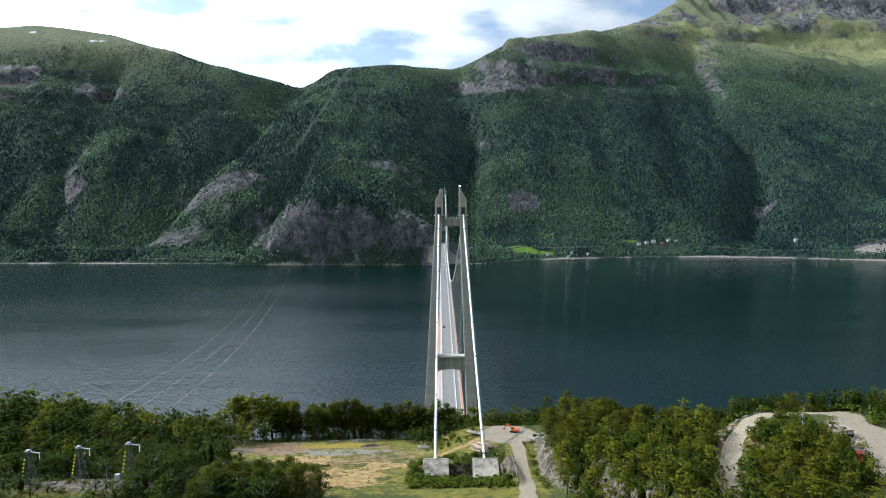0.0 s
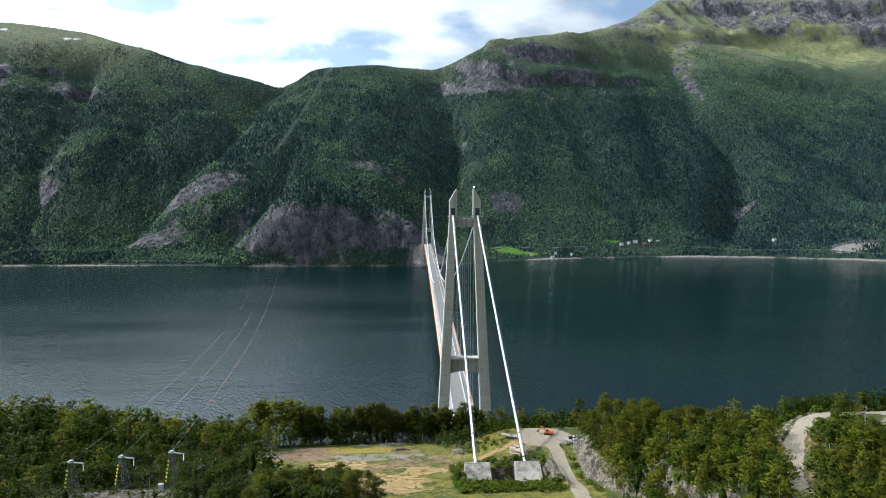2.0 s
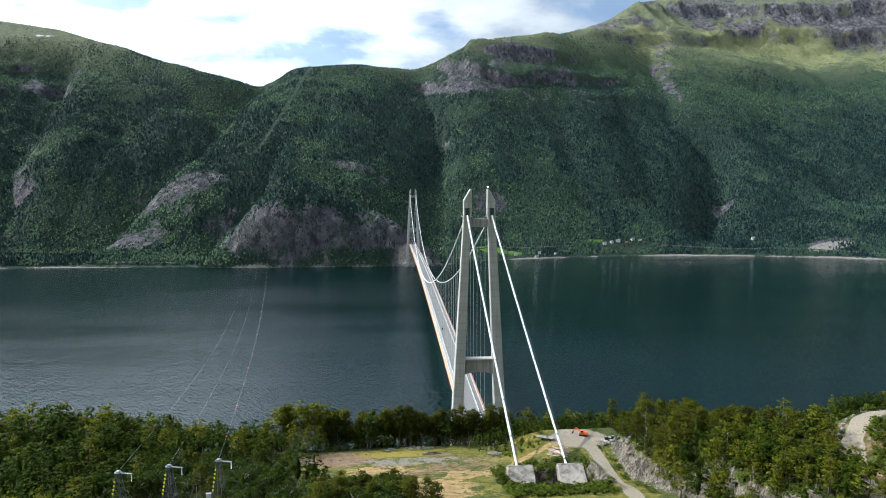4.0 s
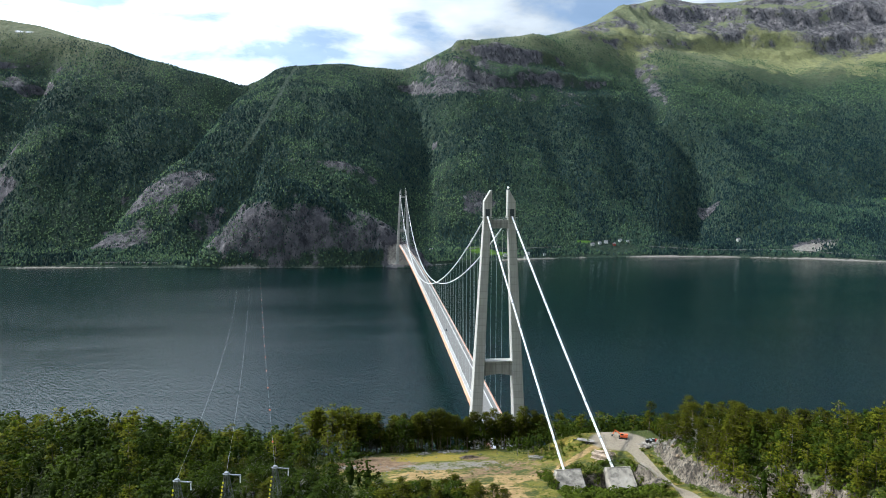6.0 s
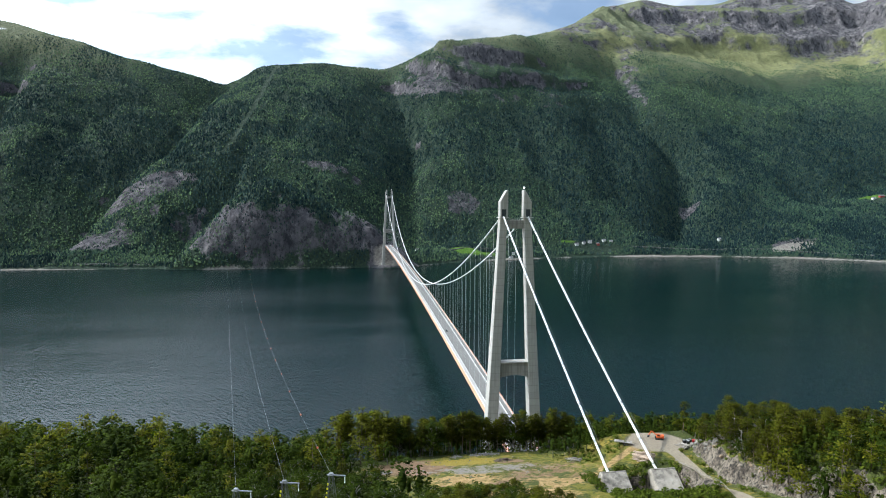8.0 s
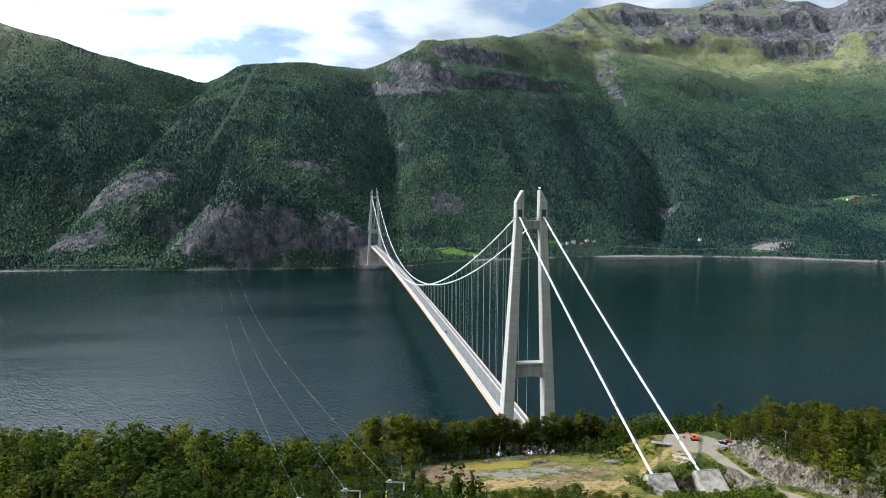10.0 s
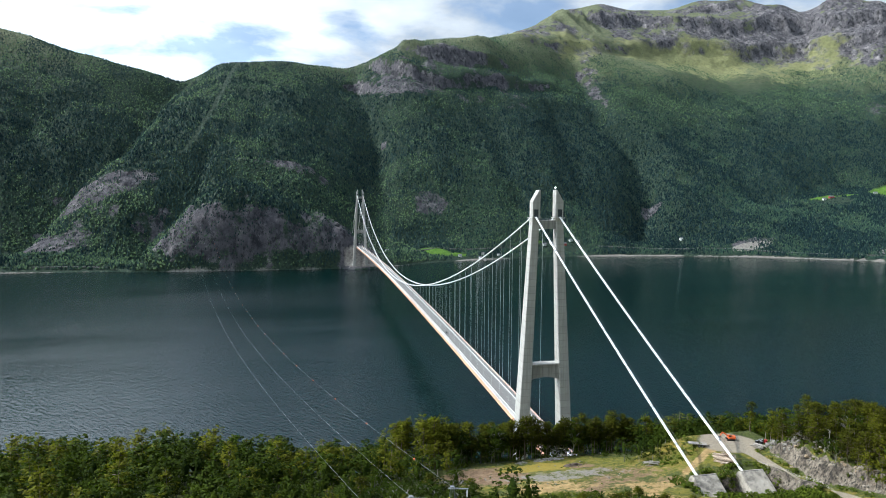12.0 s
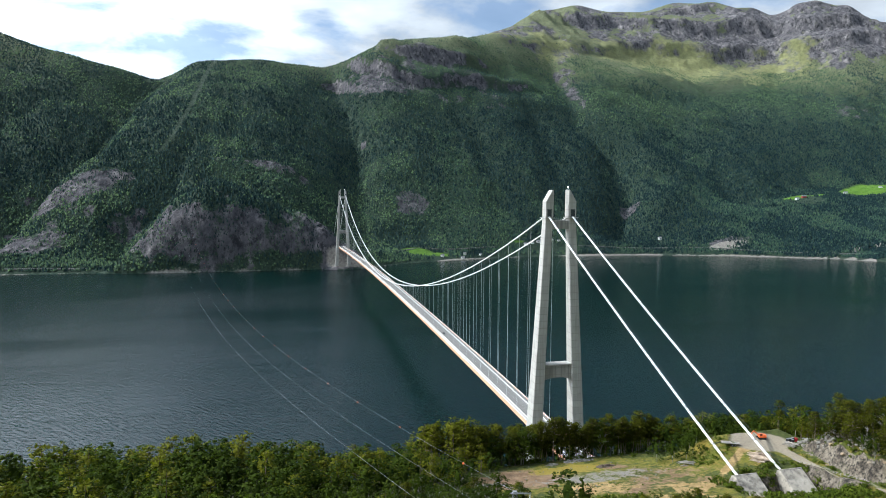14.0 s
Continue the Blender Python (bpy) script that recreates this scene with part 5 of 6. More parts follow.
    f += [(k * ring + j, k * ring + (j + 1) % ring, per - 1) for j in range(ring)]
    f = np.array(f)[None] + (np.arange(n) * per)[:, None, None]
    # darker low in the east: painted cloud shadow, besides dark conifers
    # paler uphill and westward: painted haze and sun, besides paler mountain birch
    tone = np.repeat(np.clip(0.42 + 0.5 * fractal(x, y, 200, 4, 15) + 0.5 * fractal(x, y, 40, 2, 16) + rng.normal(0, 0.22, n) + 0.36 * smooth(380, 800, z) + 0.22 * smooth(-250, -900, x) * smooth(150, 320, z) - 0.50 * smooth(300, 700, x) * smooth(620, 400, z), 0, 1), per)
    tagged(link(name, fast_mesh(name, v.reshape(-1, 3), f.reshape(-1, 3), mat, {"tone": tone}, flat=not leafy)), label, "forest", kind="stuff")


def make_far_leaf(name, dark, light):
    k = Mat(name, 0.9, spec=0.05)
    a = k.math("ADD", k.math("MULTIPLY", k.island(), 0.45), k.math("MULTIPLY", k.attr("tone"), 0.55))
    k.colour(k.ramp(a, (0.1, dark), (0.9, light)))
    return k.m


def upland_shrubs(count):
    """Low birch scrub scattered over the high meadows."""
    rng = np.random.default_rng(21)
    x, y = rng.uniform(700, 2750, count * 4), rng.uniform(2500, 3200, count * 4)
    z = far_z(x, y)
    thin = fractal(x, y, 150, 4, 45) + 0.6 * fractal(x, y, 40, 2, 46)
    ok = (z > 560) & (z < 1060) & (far_rock(x, y) < 0.4) & (thin + 0.9 * smooth(980, 700, z) > 0.18 + 0.5 * rng.random(len(x)))
    x, y, z = x[ok][:count], y[ok][:count], z[ok][:count]
    n = len(x)
    r = rng.uniform(1.0, 2.8, n)
    ang = rng.uniform(0, 6.28, n)[:, None] + np.arange(4) * math.pi / 2
    rim = np.stack([x[:, None] + np.cos(ang) * r[:, None], y[:, None] + np.sin(ang) * r[:, None], (z - 0.3)[:, None] + rng.uniform(0, 0.8, (n, 4))], -1)
    v = np.concatenate([rim, np.stack([x, y, z + r * 1.3], -1)[:, None]], 1)
    f = np.array([(j, (j + 1) % 4, 4) for j in range(4)])[None] + (np.arange(n) * 5)[:, None, None]
    tone = np.repeat(rng.random(n), 5)
    tagged(link("mountain_scrub", fast_mesh("mountain_scrub", v.reshape(-1, 3), f.reshape(-1, 3), bpy.data.materials["hazed_birches"], {"tone": tone}, flat=False)),
           "low birch scrub on the high mountain meadows", "scrub", kind="stuff")


# both leaf colours lean blue: the haze of distance is painted in
far_forest(150000, "mountain_conifers", "dark conifer forest on the far mountainside", make_far_leaf("hazed_conifers", (0.010, 0.024, 0.029), (0.045, 0.078, 0.066)), False, 3)
far_forest(125000, "mountain_birches", "green deciduous forest on the far mountainside", make_far_leaf("hazed_birches", (0.019, 0.042, 0.036), (0.096, 0.148, 0.066)), True, 8)
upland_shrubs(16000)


# ---- power line over the fjord ----
def pylon(x, y, top, turn):
    z = floor_at(x, y)
    h = top - z
    p = empty("pylon", (x, y, z), turn)
    lat = lambda t: 1.7 * (1 - t) + 0.45 * t
    corners = ((-1, -1), (1, -1), (1, 1), (-1, 1))
    for sx, sy in corners:
        bm = bmesh.new()
        bar(bm, (sx * 1.7, sy * 1.7, -0.4), (sx * 0.45, sy * 0.45, h), 0.085, 6)
        part("leg", bm, pylon_steel, p)
    bm = bmesh.new()
    n = 5
    for i in range(n):
        t0, t1 = i / n, (i + 1) / n
        for k in range(4):
            (ax, ay), (bx, by) = corners[k], corners[(k + 1) % 4]
            a, b = lat(t0), lat(t1)
            bar(bm, (ax * a, ay * a, h * t0), (bx * b, by * b, h * t1), 0.03, 4)
            bar(bm, (bx * a, by * a, h * t0), (ax * b, ay * b, h * t1), 0.03, 4)
            bar(bm, (ax * b, ay * b, h * t1), (bx * b, by * b, h * t1), 0.03, 4)
    part("lattice", bm, pylon_steel, p)
    bm = bmesh.new()
    box(bm, 1.5, 0, h + 0.05, 5.2, 0.3, 0.28, 0.04)
    box(bm, 0, 0, h + 0.15, 1.3, 1.3, 0.2, 0.04)
    part("crossarm", bm, grey_steel, p)
    bm = bmesh.new()
    for k in range(6):
        bar(bm, (3.8, 0, h - 0.3 - 0.3 * k), (3.8, 0, h - 0.48 - 0.3 * k), 0.14, 8)
    bar(bm, (3.8, 0, h), (3.8, 0, h - 2.1), 0.06, 6)
    part("insulator", bm, white_steel, p, "hanging pale insulator string")
    bm = bmesh.new()
    box(bm, 0, 0, h + 0.45, 1.0, 0.9, 0.4, 0.06)
    part("cap", bm, grey_steel, p)
    line = [(3.8, 0, h - 2.1)] + [(3.8 - 2.8 * t, -0.6 * math.sin(math.pi * t), h - 2.1 - 1.7 * math.sin(math.pi * t) - 0.5 * t) for t in np.linspace(0.1, 0.9, 7)] + [(0.4, -0.3, h)]
    tube("jumper", line, 0.05, dark_steel, p, sides=5)
    for i, t in enumerate((0.30, 0.40, 0.50, 0.60, 0.70, 0.80)):
        bm = bmesh.new()
        s = lat(t)
        box(bm, -s * 0.99 if top < 125 else -s, -s, h * t, 0.34, 0.34, 0.55, 0.03)
        part("marker", bm, yellow_paint, p, "yellow warning marker")
    return tagged(p, "grey lattice pylon with crossarm and yellow markers", "pylon", "power pylons")


PYLONS = ((-123.2, -213.9, 125.4), (-112.1, -208.3, 124.3), (-100.4, -202.3, 123.0))
LANDING = ((-418, 1400, 128), (-398, 1402, 130), (-378, 1404, 130))
for (x, y, z), (ex, ey, ez), sag, balls in zip(PYLONS, LANDING, (66, 66, 62), (0, 0, 26)):
    pylon(x, y, z, -14)
    ts = np.linspace(0, 1, 90)
    pts = [(x + (ex - x) * t, y + (ey - y) * t, z + 0.5 + (ez - z) * t - 4 * sag * t * (1 - t)) for t in ts]
    wire = empty("power_line")
    tube("wire", pts, 0.025, grey_steel, wire, sides=5)
    for k in range(balls):
        t = (k + 0.55) / 27 * 0.9
        c = (x + (ex - x) * t, y + (ey - y) * t, z + 0.5 + (ez - z) * t - 4 * sag * t * (1 - t))
        bm = bmesh.new()
        bmesh.ops.create_uvsphere(bm, u_segments=10, v_segments=6, radius=0.33, matrix=Matrix.Translation(c))
        part("marker_ball", bm, orange_paint, wire, "orange aircraft warning ball")
    tagged(wire, "thin overhead power cable across the fjord", "power line", "power lines")


def cabinet(x, y):
    z = floor_at(x, y)
    c = empty("equipment_cabinet", (x, y, z), 12)
    bm = bmesh.new(); box(bm, 0, 0, 0.9, 1.3, 0.8, 1.9, 0.04); part("body", bm, white_wall, c)
    bm = bmesh.new(); box(bm, 0, 0, 1.92, 1.5, 1.0, 0.12, 0.03); part("roof", bm, grey_steel, c)
    bm = bmesh.new(); box(bm, 0, -0.42, 0.95, 1.0, 0.05, 1.5, 0.01); part("door", bm, white_wall, c)
    tagged(c, "white equipment cabinet on bare rock beside pylons", "cabinet")


cabinet(-102.6, -205.4)


def solar_mast(x, y):
    z = floor_at(x, y)
    c = empty("solar_mast", (x, y, z))
    bm = bmesh.new(); bar(bm, (0, 0, -0.3), (0, 0, 4.6), 0.09, 8); part("pole", bm, grey_steel, c)
    bm = bmesh.new(); box(bm, 0, 0, 0, 0.9, 0.08, 1.4, 0.02, pose(0, -0.1, 4.2, 35, 0, 20)); part("panel", bm, glass_dark, c, "dark blue solar panel")
    tagged(c, "small mast with tilted dark solar panel", "mast")


solar_mast(-106.0, -205.0)


# ---- yard: excavator, trailer, logs, drums ----
def excavator(x, y, turn):
    e = empty("excavator", (x, y, floor_at(x, y)), turn)
    e.scale = (0.8, 0.8, 0.72)
    for s in (-1, 1):
        bm = bmesh.new()
        prism(bm, [(s * 1.0, a, b) for a, b in ((-1.7, 0.1), (1.7, 0.1), (2.0, 0.45), (1.7, 0.8), (-1.7, 0.8), (-2.0, 0.45))],
              [(s * 1.6, a, b) for a, b in ((-1.7, 0.1), (1.7, 0.1), (2.0, 0.45), (1.7, 0.8), (-1.7, 0.8), (-2.0, 0.45))])
        part("track", bm, black_rubber, e)
    bm = bmesh.new()
    box(bm, 0, -0.4, 1.35, 2.7, 3.4, 0.9, 0.12)
    box(bm, 0.2, -1.6, 1.95, 2.2, 1.3, 0.6, 0.12)
    part("body", bm, orange_paint, e)
    bm = bmesh.new()
    box(bm, -0.75, 0.5, 2.4, 1.1, 1.5, 1.3, 0.1)
    cab = part("cab", bm, orange_paint, e)
    bm = bmesh.new()
    box(bm, -0.75, 0.5, 2.5, 1.14, 1.2, 0.8, 0.04)
    part("window", bm, glass_dark, cab)
    bm = bmesh.new()
    box(bm, 0, 0, 0, 0.45, 3.4, 0.55, 0.08, pose(0.25, 2.2, 2.9, 38))
    part("boom", bm, orange_paint, e)
    bm = bmesh.new()
    box(bm, 0, 0, 0, 0.35, 2.6, 0.4, 0.06, pose(0.25, 4.2, 2.9, -62))
    part("arm", bm, orange_paint, e)
    bm = bmesh.new()
    prism(bm, [(-0.35, a, b) for a, b in ((4.4, 1.7), (5.3, 1.6), (5.5, 0.9), (4.9, 0.6))], [(0.85, a, b) for a, b in ((4.4, 1.7), (5.3, 1.6), (5.5, 0.9), (4.9, 0.6))])
    part("bucket", bm, dark_steel, e)
    tagged(e, "small orange excavator parked on the gravel yard", "excavator")


excavator(22.6, -142.6, 70)


def trailer(x, y, turn, bed_mat, long=6.5):
    t = empty("trailer", (x, y, floor_at(x, y)), turn)
    bm = bmesh.new(); box(bm, 0, 0, 1.15, 2.3, long, 0.22, 0.04); part("bed", bm, bed_mat, t)
    bm = bmesh.new()
    for s in (-0.5, 0.5):
        box(bm, s, 0, 0.95, 0.14, long, 0.2)
    bar(bm, (0, long / 2, 0.95), (0, long / 2 + 1.5, 0.7), 0.09, 6)
    part("chassis", bm, dark_steel, t)
    for s in (-1, 1):
        for yy in (-1.6, -0.6):
            bm = bmesh.new()
            bar(bm, (s * 1.0, yy, 0.45), (s * 1.28, yy, 0.45), 0.45, 14)
            w = part("wheel", bm, black_rubber, t)
            bm = bmesh.new()
            bar(bm, (s * 1.27, yy, 0.45), (s * 1.31, yy, 0.45), 0.22, 10)
            part("rim", bm, grey_steel, w)
    return t


tagged(trailer(7.0, -145.0, 62, grey_wood), "flat wooden trailer parked beside the gravel yard", "trailer")
big = trailer(97.0, -231.5, 8, grey_wood, 5)
bm = bmesh.new(); box(bm, 0, -0.3, 1.65, 2.1, 3.6, 0.8, 0.06); part("load", bm, grey_wood, big, "load of weathered timber")
tagged(big, "trailer loaded with weathered timber beside the loop road", "trailer")


def tractor(x, y, turn):
    t = empty("tractor", (x, y, floor_at(x, y)), turn)
    bm = bmesh.new(); box(bm, 0, 1.1, 1.35, 0.95, 2.2, 0.95, 0.12); part("bonnet", bm, red_paint, t)
    bm = bmesh.new(); box(bm, 0, -0.8, 2.1, 1.5, 1.5, 1.7, 0.12); cab = part("cab", bm, red_paint, t)
    bm = bmesh.new(); box(bm, 0, -0.8, 2.3, 1.54, 1.2, 0.9, 0.05); part("window", bm, glass_dark, cab)
    for s in (-1, 1):
        for yy, r in ((-0.9, 0.85), (1.7, 0.5)):
            bm = bmesh.new(); bar(bm, (s * 0.75, yy, r), (s * 1.2, yy, r), r, 16); w = part("wheel", bm, black_rubber, t)
            bm = bmesh.new(); bar(bm, (s * 1.19, yy, r), (s * 1.23, yy, r), r * 0.5, 12); part("rim", bm, red_paint, w)
    bm = bmesh.new(); bar(bm, (0.3, 1.6, 1.8), (0.3, 1.6, 2.7), 0.06, 6); part("exhaust", bm, dark_steel, t)
    tagged(t, "red tractor parked on the gravel of the loop road", "tractor")


tractor(89.0, -250.8, 150)


def log_pile(x, y, count, long, turn, spread, label, mat):
    p = empty("log_pile", (x, y, floor_at(x, y)), turn)
    for i in range(count):
        bm = bmesh.new()
        k = i / count
        L, r = long * rnd(0.6, 1.1), rnd(0.12, 0.24)
        cx, cy, cz = rnd(-spread, spread) * (1 - 0.5 * k), rnd(-1.2, 1.2), 0.2 + 1.3 * k * rnd(0.7, 1.1)
        a = radians(rnd(-24, 24) if i % 4 else rnd(-70, 70))
        d = Vector((math.sin(a), math.cos(a), rnd(-0.08, 0.08))) * L / 2
        bar(bm, Vector((cx, cy, cz)) - d, Vector((cx, cy, cz)) + d, r, 7, r * 0.8)
        part("log", bm, mat, p)
    tagged(p, label, "log pile", "log piles")


log_pile(8.8, -158.5, 58, 6.0, 60, 4.4, "untidy pile of bleached logs beside the yard", log_m)
log_pile(27.8, -152.2, 24, 4.5, 20, 2.2, "stack of pale boards and logs by the road", grey_wood)
log_pile(-12.5, -146.5, 16, 5.0, 80, 1.8, "low heap of grey timber by the track", grey_wood)
for k, (x, y) in enumerate(((30.0, -148.0), (31.4, -147.6), (32.8, -147.2), (34.0, -147.8), (30.9, -149.4))):
    d = empty("drum", (x, y, floor_at(x, y)), k * 30)
    bm = bmesh.new()
    bar(bm, (0, 0, 0), (0, 0, 1.25), 0.62, 14)
    for z in (0.4, 0.85):
        bar(bm, (0, 0, z), (0, 0, z + 0.06), 0.66, 14)
    part("shell", bm, red_paint if k == 3 else black_rubber, d)
    bm = bmesh.new(); bar(bm, (0, 0, 1.25), (0, 0, 1.3), 0.55, 14); part("lid", bm, red_paint if k == 3 else grey_steel, d)
    tagged(d, "red storage drum on the yard" if k == 3 else "black storage drum on the gravel yard", "drum", "storage drums")


# ---- stones ----
def stone(bm, c, r):
    got = bmesh.ops.create_icosphere(bm, subdivisions=1, radius=r)
    m = Matrix.Translation(c) @ Matrix.Rotation(rnd(0, 6.28), 4, "Z") @ Matrix.Diagonal((rnd(0.8, 1.4), rnd(0.7, 1.2), rnd(0.5, 0.9), 1))
    for v in got["verts"]:
        v.co = m @ (v.co * rnd(0.78, 1.15))


def rubble_heap(x, y, rx, ry, count, big, mat, label, high=0.8):
    bm = bmesh.new()
    for i in range(count):
        a, q = rnd(0, 6.28), math.sqrt(random.random())
        px, py = x + math.cos(a) * q * rx, y + math.sin(a) * q * ry
        stone(bm, (px, py, floor_at(px, py) + (1 - q) * high * random.random() + 0.05), rnd(0.2, big))
    tagged(part("rubble_heap", bm, mat, None), label, "rubble", kind="stuff")


rubble_heap(-40.5, -114.5, 6.5, 2.0, 130, 0.62, rubble, "long heap of pale broken stones before pines")
rubble_heap(-52.5, -116, 2.6, 1.4, 45, 0.55, rubble, "small heap of pale broken stones")
rubble_heap(-86, -139, 6, 2.6, 90, 0.6, rubble, "heap of pale stones at the clearing's edge")
rubble_heap(-35.5, -128, 4.0, 1.7, 120, 0.5, plain("turned_earth", (0.10, 0.075, 0.06), 0.95, spread=0.3), "mound of dark turned earth", 1.4)
rubble_heap(34.5, -163, 4, 4.5, 80, 0.9, rubble, "weathered boulders on top of the cliff")
rubble_heap(36, -173, 3, 4.0, 50, 0.7, grey_wood, "bleached brushwood and stones on the knoll")
rubble_heap(31.5, -154.5, 2.4, 2.2, 26, 1.2, rubble, "large pale boulders beside the gravel road")
rubble_heap(-110, -209, 17, 4.0, 26, 0.55, rubble, "grey boulders and bare rock round the pylons")
for k in range(46):
    t = k / 45
    path = ROADS[2][0]
    seg = min(int(t * 4.2) + 3, len(path) - 2)
    f = t * 4.2 + 3 - seg
    (ax, ay), (bx, by) = path[seg], path[seg + 1]
    nx, ny = -(by - ay), bx - ax
    q = math.hypot(nx, ny)
    px, py = ax + (bx - ax) * f + nx / q * (3.5 + rnd(-0.3, 0.3)), ay + (by - ay) * f + ny / q * (3.5 + rnd(-0.3, 0.3))
    bm = bmesh.new()
    stone(bm, (0, 0, 0.15), rnd(0.35, 0.7))
    b = part("boulder", bm, rubble, None)
    b.location = (px, py, floor_at(px, py))
    tagged(b, "pale roadside boulder along the loop road", "boulder", "roadside boulders")
for k in range(60):
    bm = bmesh.new()
    stone(bm, (0, 0, 0.1), rnd(0.15, 0.42))
    b = part("stone", bm, rubble, None)
    x, y = rnd(-80, -22), rnd(-158, -114)
    b.location = (x, y, floor_at(x, y))
    tagged(b, "loose pale stone lying on the clearing", "stone", "loose stones")


# broken blocks on the cliff's face
cliff_m = Mat("cliff_block", 0.9)
cliff_m.colour(cliff_m.mix(cliff_m.ramp(cliff_m.noise(0.9, 6, 0.7), (0.38, 0.9), (0.52, 0.0)), cliff_m.ramp(cliff_m.island(), (0.0, (0.11, 0.094, 0.075)), (0.6, (0.20, 0.175, 0.140)), (1.0, (0.26, 0.180, 0.105))), (0.035, 0.032, 0.026)))
cliff_m.bump(cliff_m.noise(2.5, 5), 0.8, 0.25)
bm = bmesh.new()
for k in range(70):
    y = rnd(-206, -149)
    x = 26.8 + 0.10 * max(0, -185 - y) + rnd(-0.6, 5.0)
    stone(bm, (x, y, floor_at(x, y) - 0.3), rnd(0.3, 1.0))
tagged(part("cliff_rocks", bm, cliff_m.m, None), "broken grey and ochre rock blocks on the road cutting", "rock", kind="stuff")


# ---- dead pines ----
def snag(x, y, h, seed):
    rng = np.random.default_rng(seed)
    z = floor_at(x, y)
    s = empty("dead_tree", (x, y, z))
    spine = [np.array((rng.uniform(-0.3, 0.3) * t, rng.uniform(-0.3, 0.3) * t, h * t - 0.4)) for t in np.linspace(0, 1, 6)]
    v, f = stem(spine, np.linspace(0.2, 0.05, 6), 6)
    link("trunk", fast_mesh("trunk", v, f, grey_wood), s)
    for k in range(14):
        t = rng.uniform(0.4, 0.97)
        p = np.array([np.interp(t * h - 0.4, [q[2] for q in spine], [q[i] for q in spine]) for i in range(3)])
        a, L = rng.uniform(0, 6.28), rng.uniform(0.6, 1.9) * (1.25 - 0.5 * t)
        e = p + np.array((math.cos(a) * L, math.sin(a) * L, rng.uniform(-0.1, 0.7)))
        v, f = stem([p, (p + e) / 2 + (0, 0, 0.12), e], (0.06, 0.045, 0.02), 4)
        link("branch", fast_mesh("branch", v, f, grey_wood), s)
    tagged(s, "bare bleached dead pine among living trees", "dead tree", "dead pines")


for k, (x, y, h) in enumerate(((40.5, -218.3, 10.5), (33.4, -179, 8.5), (36.5, -170, 9), (39, -183, 10), (47, -196, 11), (58, -205, 11), (86, -232, 8))):
    snag(x, y, h, 40 + k)


# ---- rails and fence ----
def fence(points, name, label, mat, high, gap):
    f = empty(name)
    pts = [Vector((x, y, floor_at(x, y))) for x, y in points]
    for a, b in zip(pts, pts[1:]):
        n = max(1, int((b - a).length / gap))
        for i in range(n):
            p = a.lerp(b, i / n)
            p.z = floor_at(p.x, p.y)
            q = a.lerp(b, (i + 1) / n)
            q.z = floor_at(q.x, q.y)
            bm = bmesh.new(); bar(bm, p - Vector((0, 0, 0.3)), p + Vector((0, 0, high)), 0.06, 6); part("post", bm, mat, f)
            bm = bmesh.new()
            for k in (0.5, 0.95):
                bar(bm, p + Vector((0, 0, high * k)), q + Vector((0, 0, high * k)), 0.045, 5)
            part("rail", bm, mat, f)
    tagged(f, label, "fence", "fences")


fence([(18.9, -163), (18.6, -172), (18.2, -184), (17.2, -200)], "road_fence", "low pale rail along the gravel road", grey_wood, 0.9, 3.0)

# ---- cars on the bridge ----
car_paint = [plain("car_paint_" + n, c, 0.3, spread=0.05) for n, c in (("dark", (0.03, 0.03, 0.035)), ("silver", (0.45, 0.46, 0.47)), ("blue", (0.04, 0.07, 0.14)))]


def car(y, lane, paint, label):
    z = deck_z(y) + 0.065
    c = empty("car", (lane, y, z))
    bm = bmesh.new()
    prof = [(-2.2, 0.35), (2.2, 0.35), (2.25, 0.75), (1.2, 0.92), (-2.2, 0.98)]
    prism(bm, [(-0.9, a, b) for a, b in prof], [(0.9, a, b) for a, b in prof])
    bmesh.ops.bevel(bm, geom=bm.edges[:], offset=0.07, segments=1, affect="EDGES")
    body = part("body", bm, paint, c)
    bm = bmesh.new()
    prof = [(-2.0, 0.95), (1.15, 0.92), (0.45, 1.45), (-1.5, 1.48)]
    prism(bm, [(-0.78, a, b) for a, b in prof], [(0.78, a, b) for a, b in prof])
    part("cabin", bm, glass_dark, body)
    for s in (-1, 1):
        for yy in (-1.35, 1.35):
            bm = bmesh.new(); bar(bm, (s * 0.72, yy, 0.33), (s * 0.93, yy, 0.33), 0.33, 12); part("wheel", bm, black_rubber, c)
    tagged(c, label, "car", "cars on the bridge")


car(262, -2.4, car_paint[0], "dark car driving on the bridge deck")
car(600, 1.6, car_paint[1], "silver car on the bridge deck")
car(880, -2.4, car_paint[0], "dark car on the bridge deck")

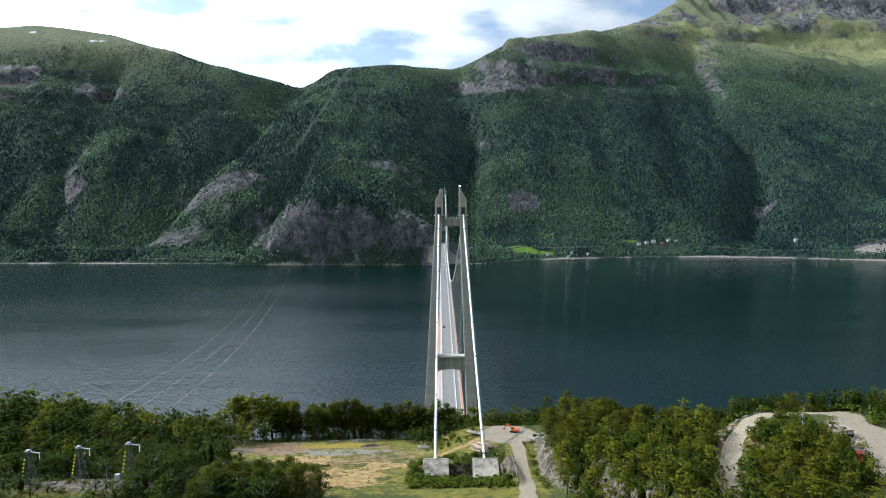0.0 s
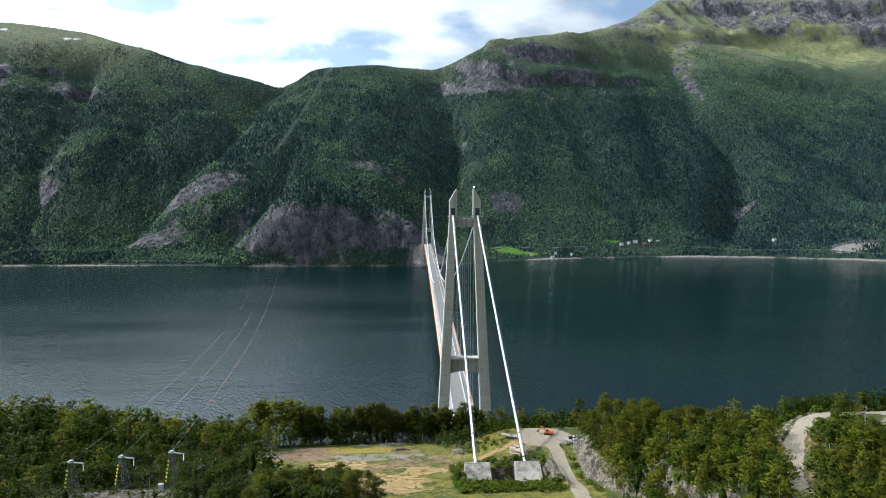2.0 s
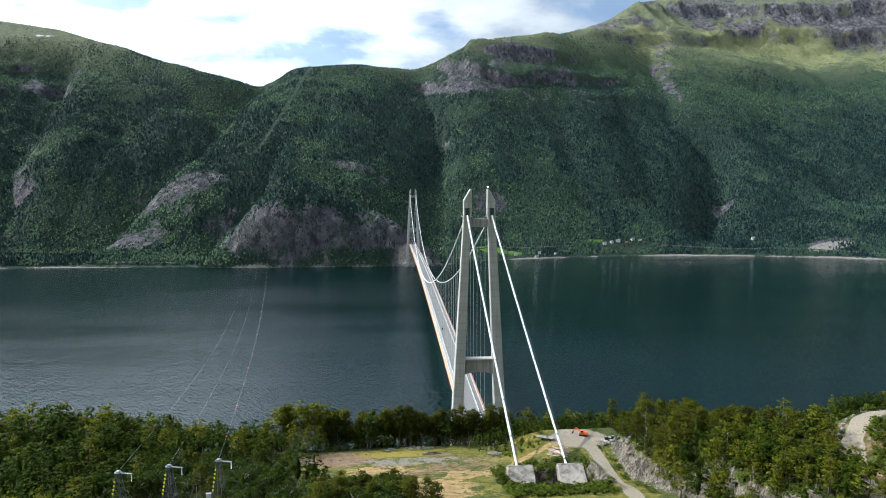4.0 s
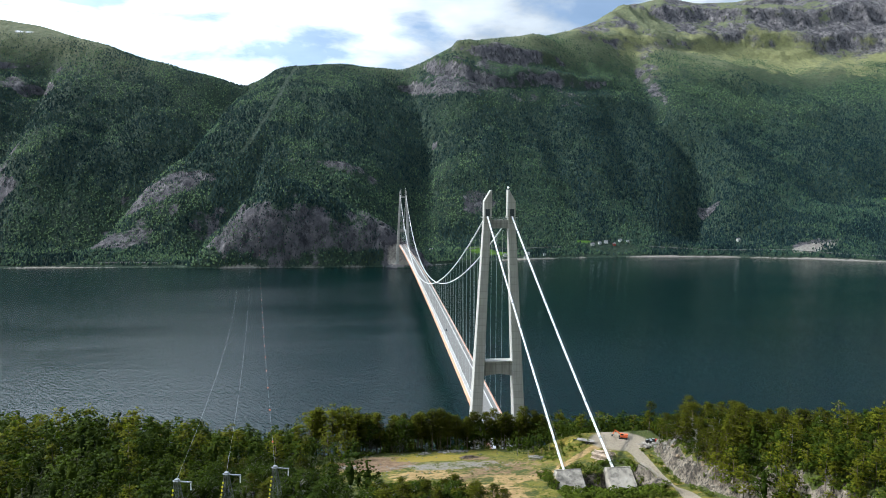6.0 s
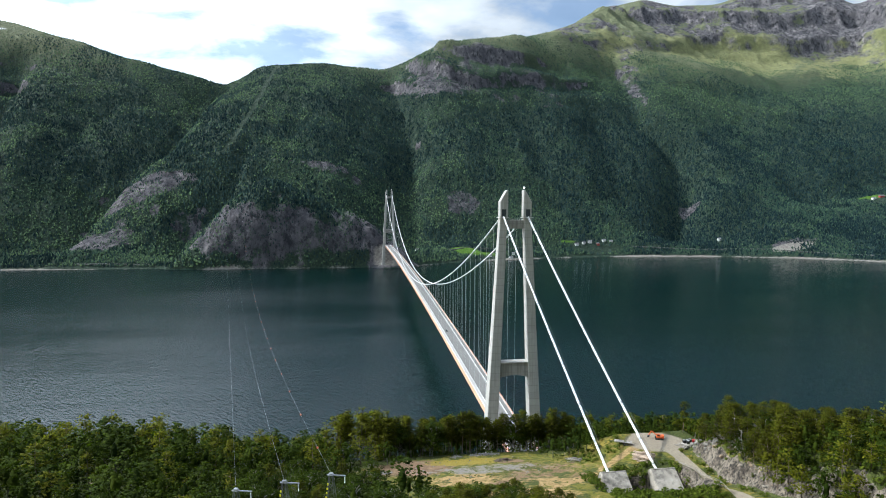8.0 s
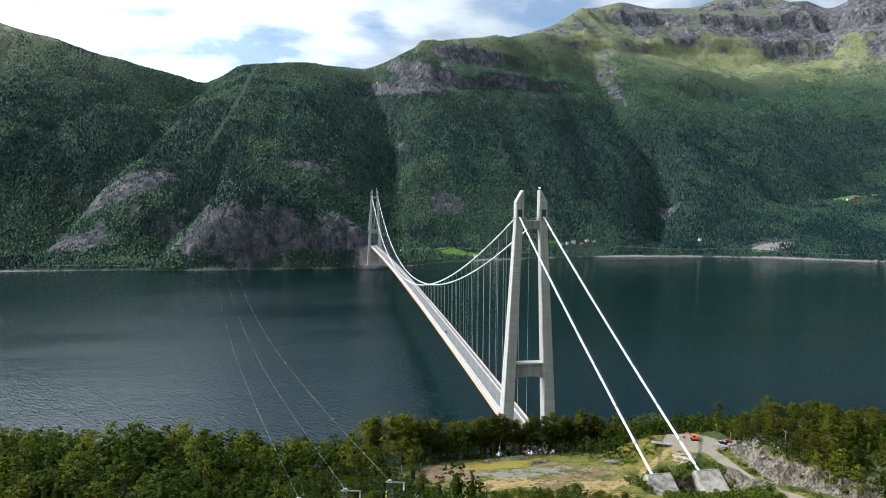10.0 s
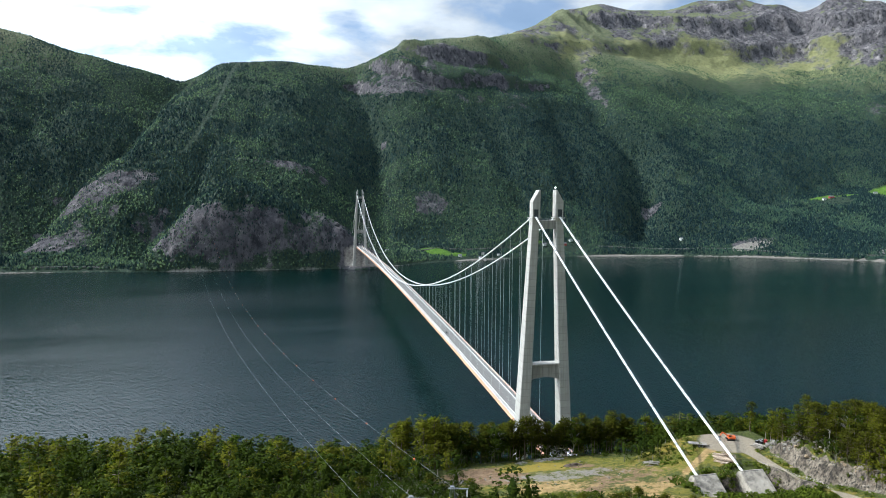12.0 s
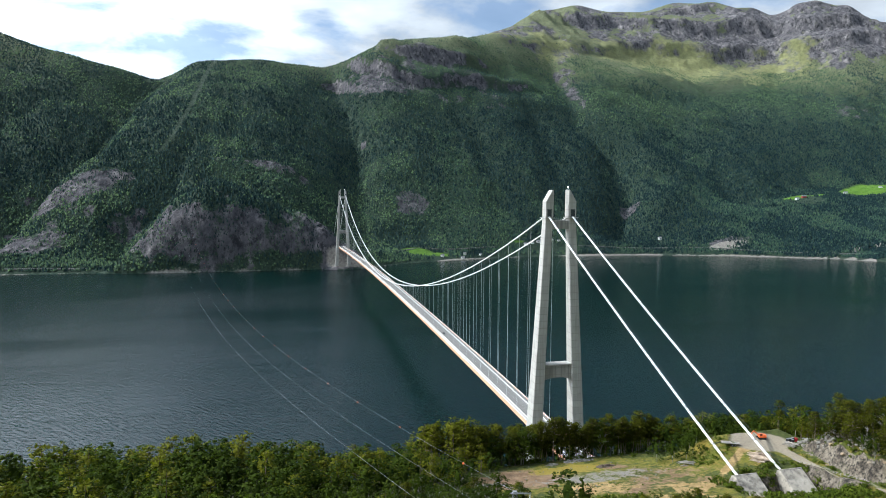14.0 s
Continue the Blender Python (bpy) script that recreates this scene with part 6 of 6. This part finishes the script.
# ---- far shore: houses, road, tunnel mouth ----
def house(x, y, w, d, h, turn, wall, label):
    z = float(far_z(x, y))
    o = empty("house", (x, y, z), turn)
    bm = bmesh.new(); box(bm, 0, 0, h / 2 - 1, w, d, h + 2, 0.05); body = part("wall", bm, wall, o)
    bm = bmesh.new()
    r = h + d * 0.36
    prism(bm, [(-w / 2 - 0.4, -d / 2 - 0.5, h - 0.2), (-w / 2 - 0.4, d / 2 + 0.5, h - 0.2), (-w / 2 - 0.4, 0, r)], [(w / 2 + 0.4, -d / 2 - 0.5, h - 0.2), (w / 2 + 0.4, d / 2 + 0.5, h - 0.2), (w / 2 + 0.4, 0, r)])
    part("roof", bm, roof_m, o)
    for k in (-0.3, 0.0, 0.3):
        bm = bmesh.new(); box(bm, k * w, -d / 2 - 0.03, h * 0.55, 1.2, 0.08, 1.3); part("window", bm, glass_dark, o)
    bm = bmesh.new(); box(bm, w * 0.2, 0.3, r - 0.2, 0.7, 0.7, 1.6, 0.04); part("chimney", bm, stained, o)
    tagged(o, label, "house", "houses on the far shore")


W, R = white_wall, red_wall
for x, y, w, d, h, a, m in ((85, 1443, 11, 8, 6, 10, W), (91, 1458, 7, 6, 4, 40, W), (299, 1478, 9, 7, 5, 0, W), (360, 1478, 10, 7, 4, 15, W), (372, 1500, 8, 6, 5, -10, W),
                            (585, 1562, 10, 8, 5, 0, W), (610, 1570, 9, 7, 5, 20, W), (632, 1576, 12, 8, 5, -15, W), (655, 1568, 8, 7, 5, 5, R), (680, 1585, 10, 8, 5, 12, W), (702, 1580, 9, 7, 5, 0, W),
                            (1068, 1592, 9, 8, 7, 0, W), (1745, 1752, 13, 9, 5, 5, W), (1778, 1755, 20, 9, 5, 5, R), (2010, 1796, 14, 9, 5, -8, W), (2190, 1808, 12, 9, 5, 0, W), (420, 1500, 8, 6, 4, 30, W)):
    house(x, y, w, d, h, a, m, "red wooden barn beside the fields" if m is R else "small white wooden house above the shore")


shore_asphalt = plain("shore_asphalt", (0.085, 0.085, 0.08), 0.9, spread=0.35, scale=0.05)


def shore_road(points, lift):
    v, n = [], 80
    pts = np.array(points, float)
    s = np.linspace(0, len(pts) - 1, n)
    line = np.stack([np.interp(s, np.arange(len(pts)), pts[:, i]) for i in (0, 1)], -1)
    z = far_z(line[:, 0], line[:, 1])
    z = np.convolve(np.pad(z, 6, mode="edge"), np.ones(13) / 13, "valid") + lift
    d = np.gradient(line, axis=0)
    d /= np.linalg.norm(d, axis=1)[:, None]
    side = np.stack([-d[:, 1], d[:, 0]], -1)
    rings = []
    for off, dz in ((-4.0, -4.0), (-3.6, 0.0), (3.6, 0.0), (4.0, -4.0)):
        rings.append(np.column_stack([line + side * off, z + dz]))
    v = np.stack(rings, 1).reshape(-1, 3)
    f = [(i * 4 + j, i * 4 + j + 1, (i + 1) * 4 + j + 1, (i + 1) * 4 + j) for i in range(n - 1) for j in range(3)]
    o = empty("shore_road")
    link("carriageway", fast_mesh("carriageway", v, np.array(f), shore_asphalt), o)
    tube("crash_barrier", np.column_stack([line - side * 3.5, z + 0.8]), 0.07, grey_steel, o, sides=5)
    tagged(o, "grey shore road with pale crash barrier", "road", kind="structure")


for pts, lift in zip(SHORE_ROADS, (1.0, 0.6, 0.8)):
    shore_road(pts, lift)

portal = empty("tunnel_mouth", (0, SPAN + 60, 54))
bm = bmesh.new()
arch = [(-7, -3), (-7, 4.5), (-4.5, 8), (4.5, 8), (7, 4.5), (7, -3)]
inner = [(-5, -3), (-5, 3.8), (-3.2, 6), (3.2, 6), (5, 3.8), (5, -3)]
prism(bm, [(x, 0, z) for x, z in arch + inner[::-1]], [(x, 14, z) for x, z in arch + inner[::-1]])
part("collar", bm, concrete, portal)
# dark panel inside the collar paints the shade of the tunnel's depth
bm = bmesh.new(); box(bm, 0, 9, 2.0, 10.2, 0.3, 9.0); part("darkness", bm, opening_shade, portal)
tagged(portal, "concrete tunnel mouth behind the far tower", "tunnel mouth")

# boathouse and jetty
bm = bmesh.new(); box(bm, 352, 1458, 0.9, 22, 7, 1.0, 0.1); box(bm, 366, 1452, 0.6, 5, 14, 0.8, 0.1)
tagged(part("jetty", bm, stained, None), "low concrete jetty on the far shore", "jetty")
house(228, 1408, 8, 6, 3, 0, W, "small boathouse on the far shore rocks")
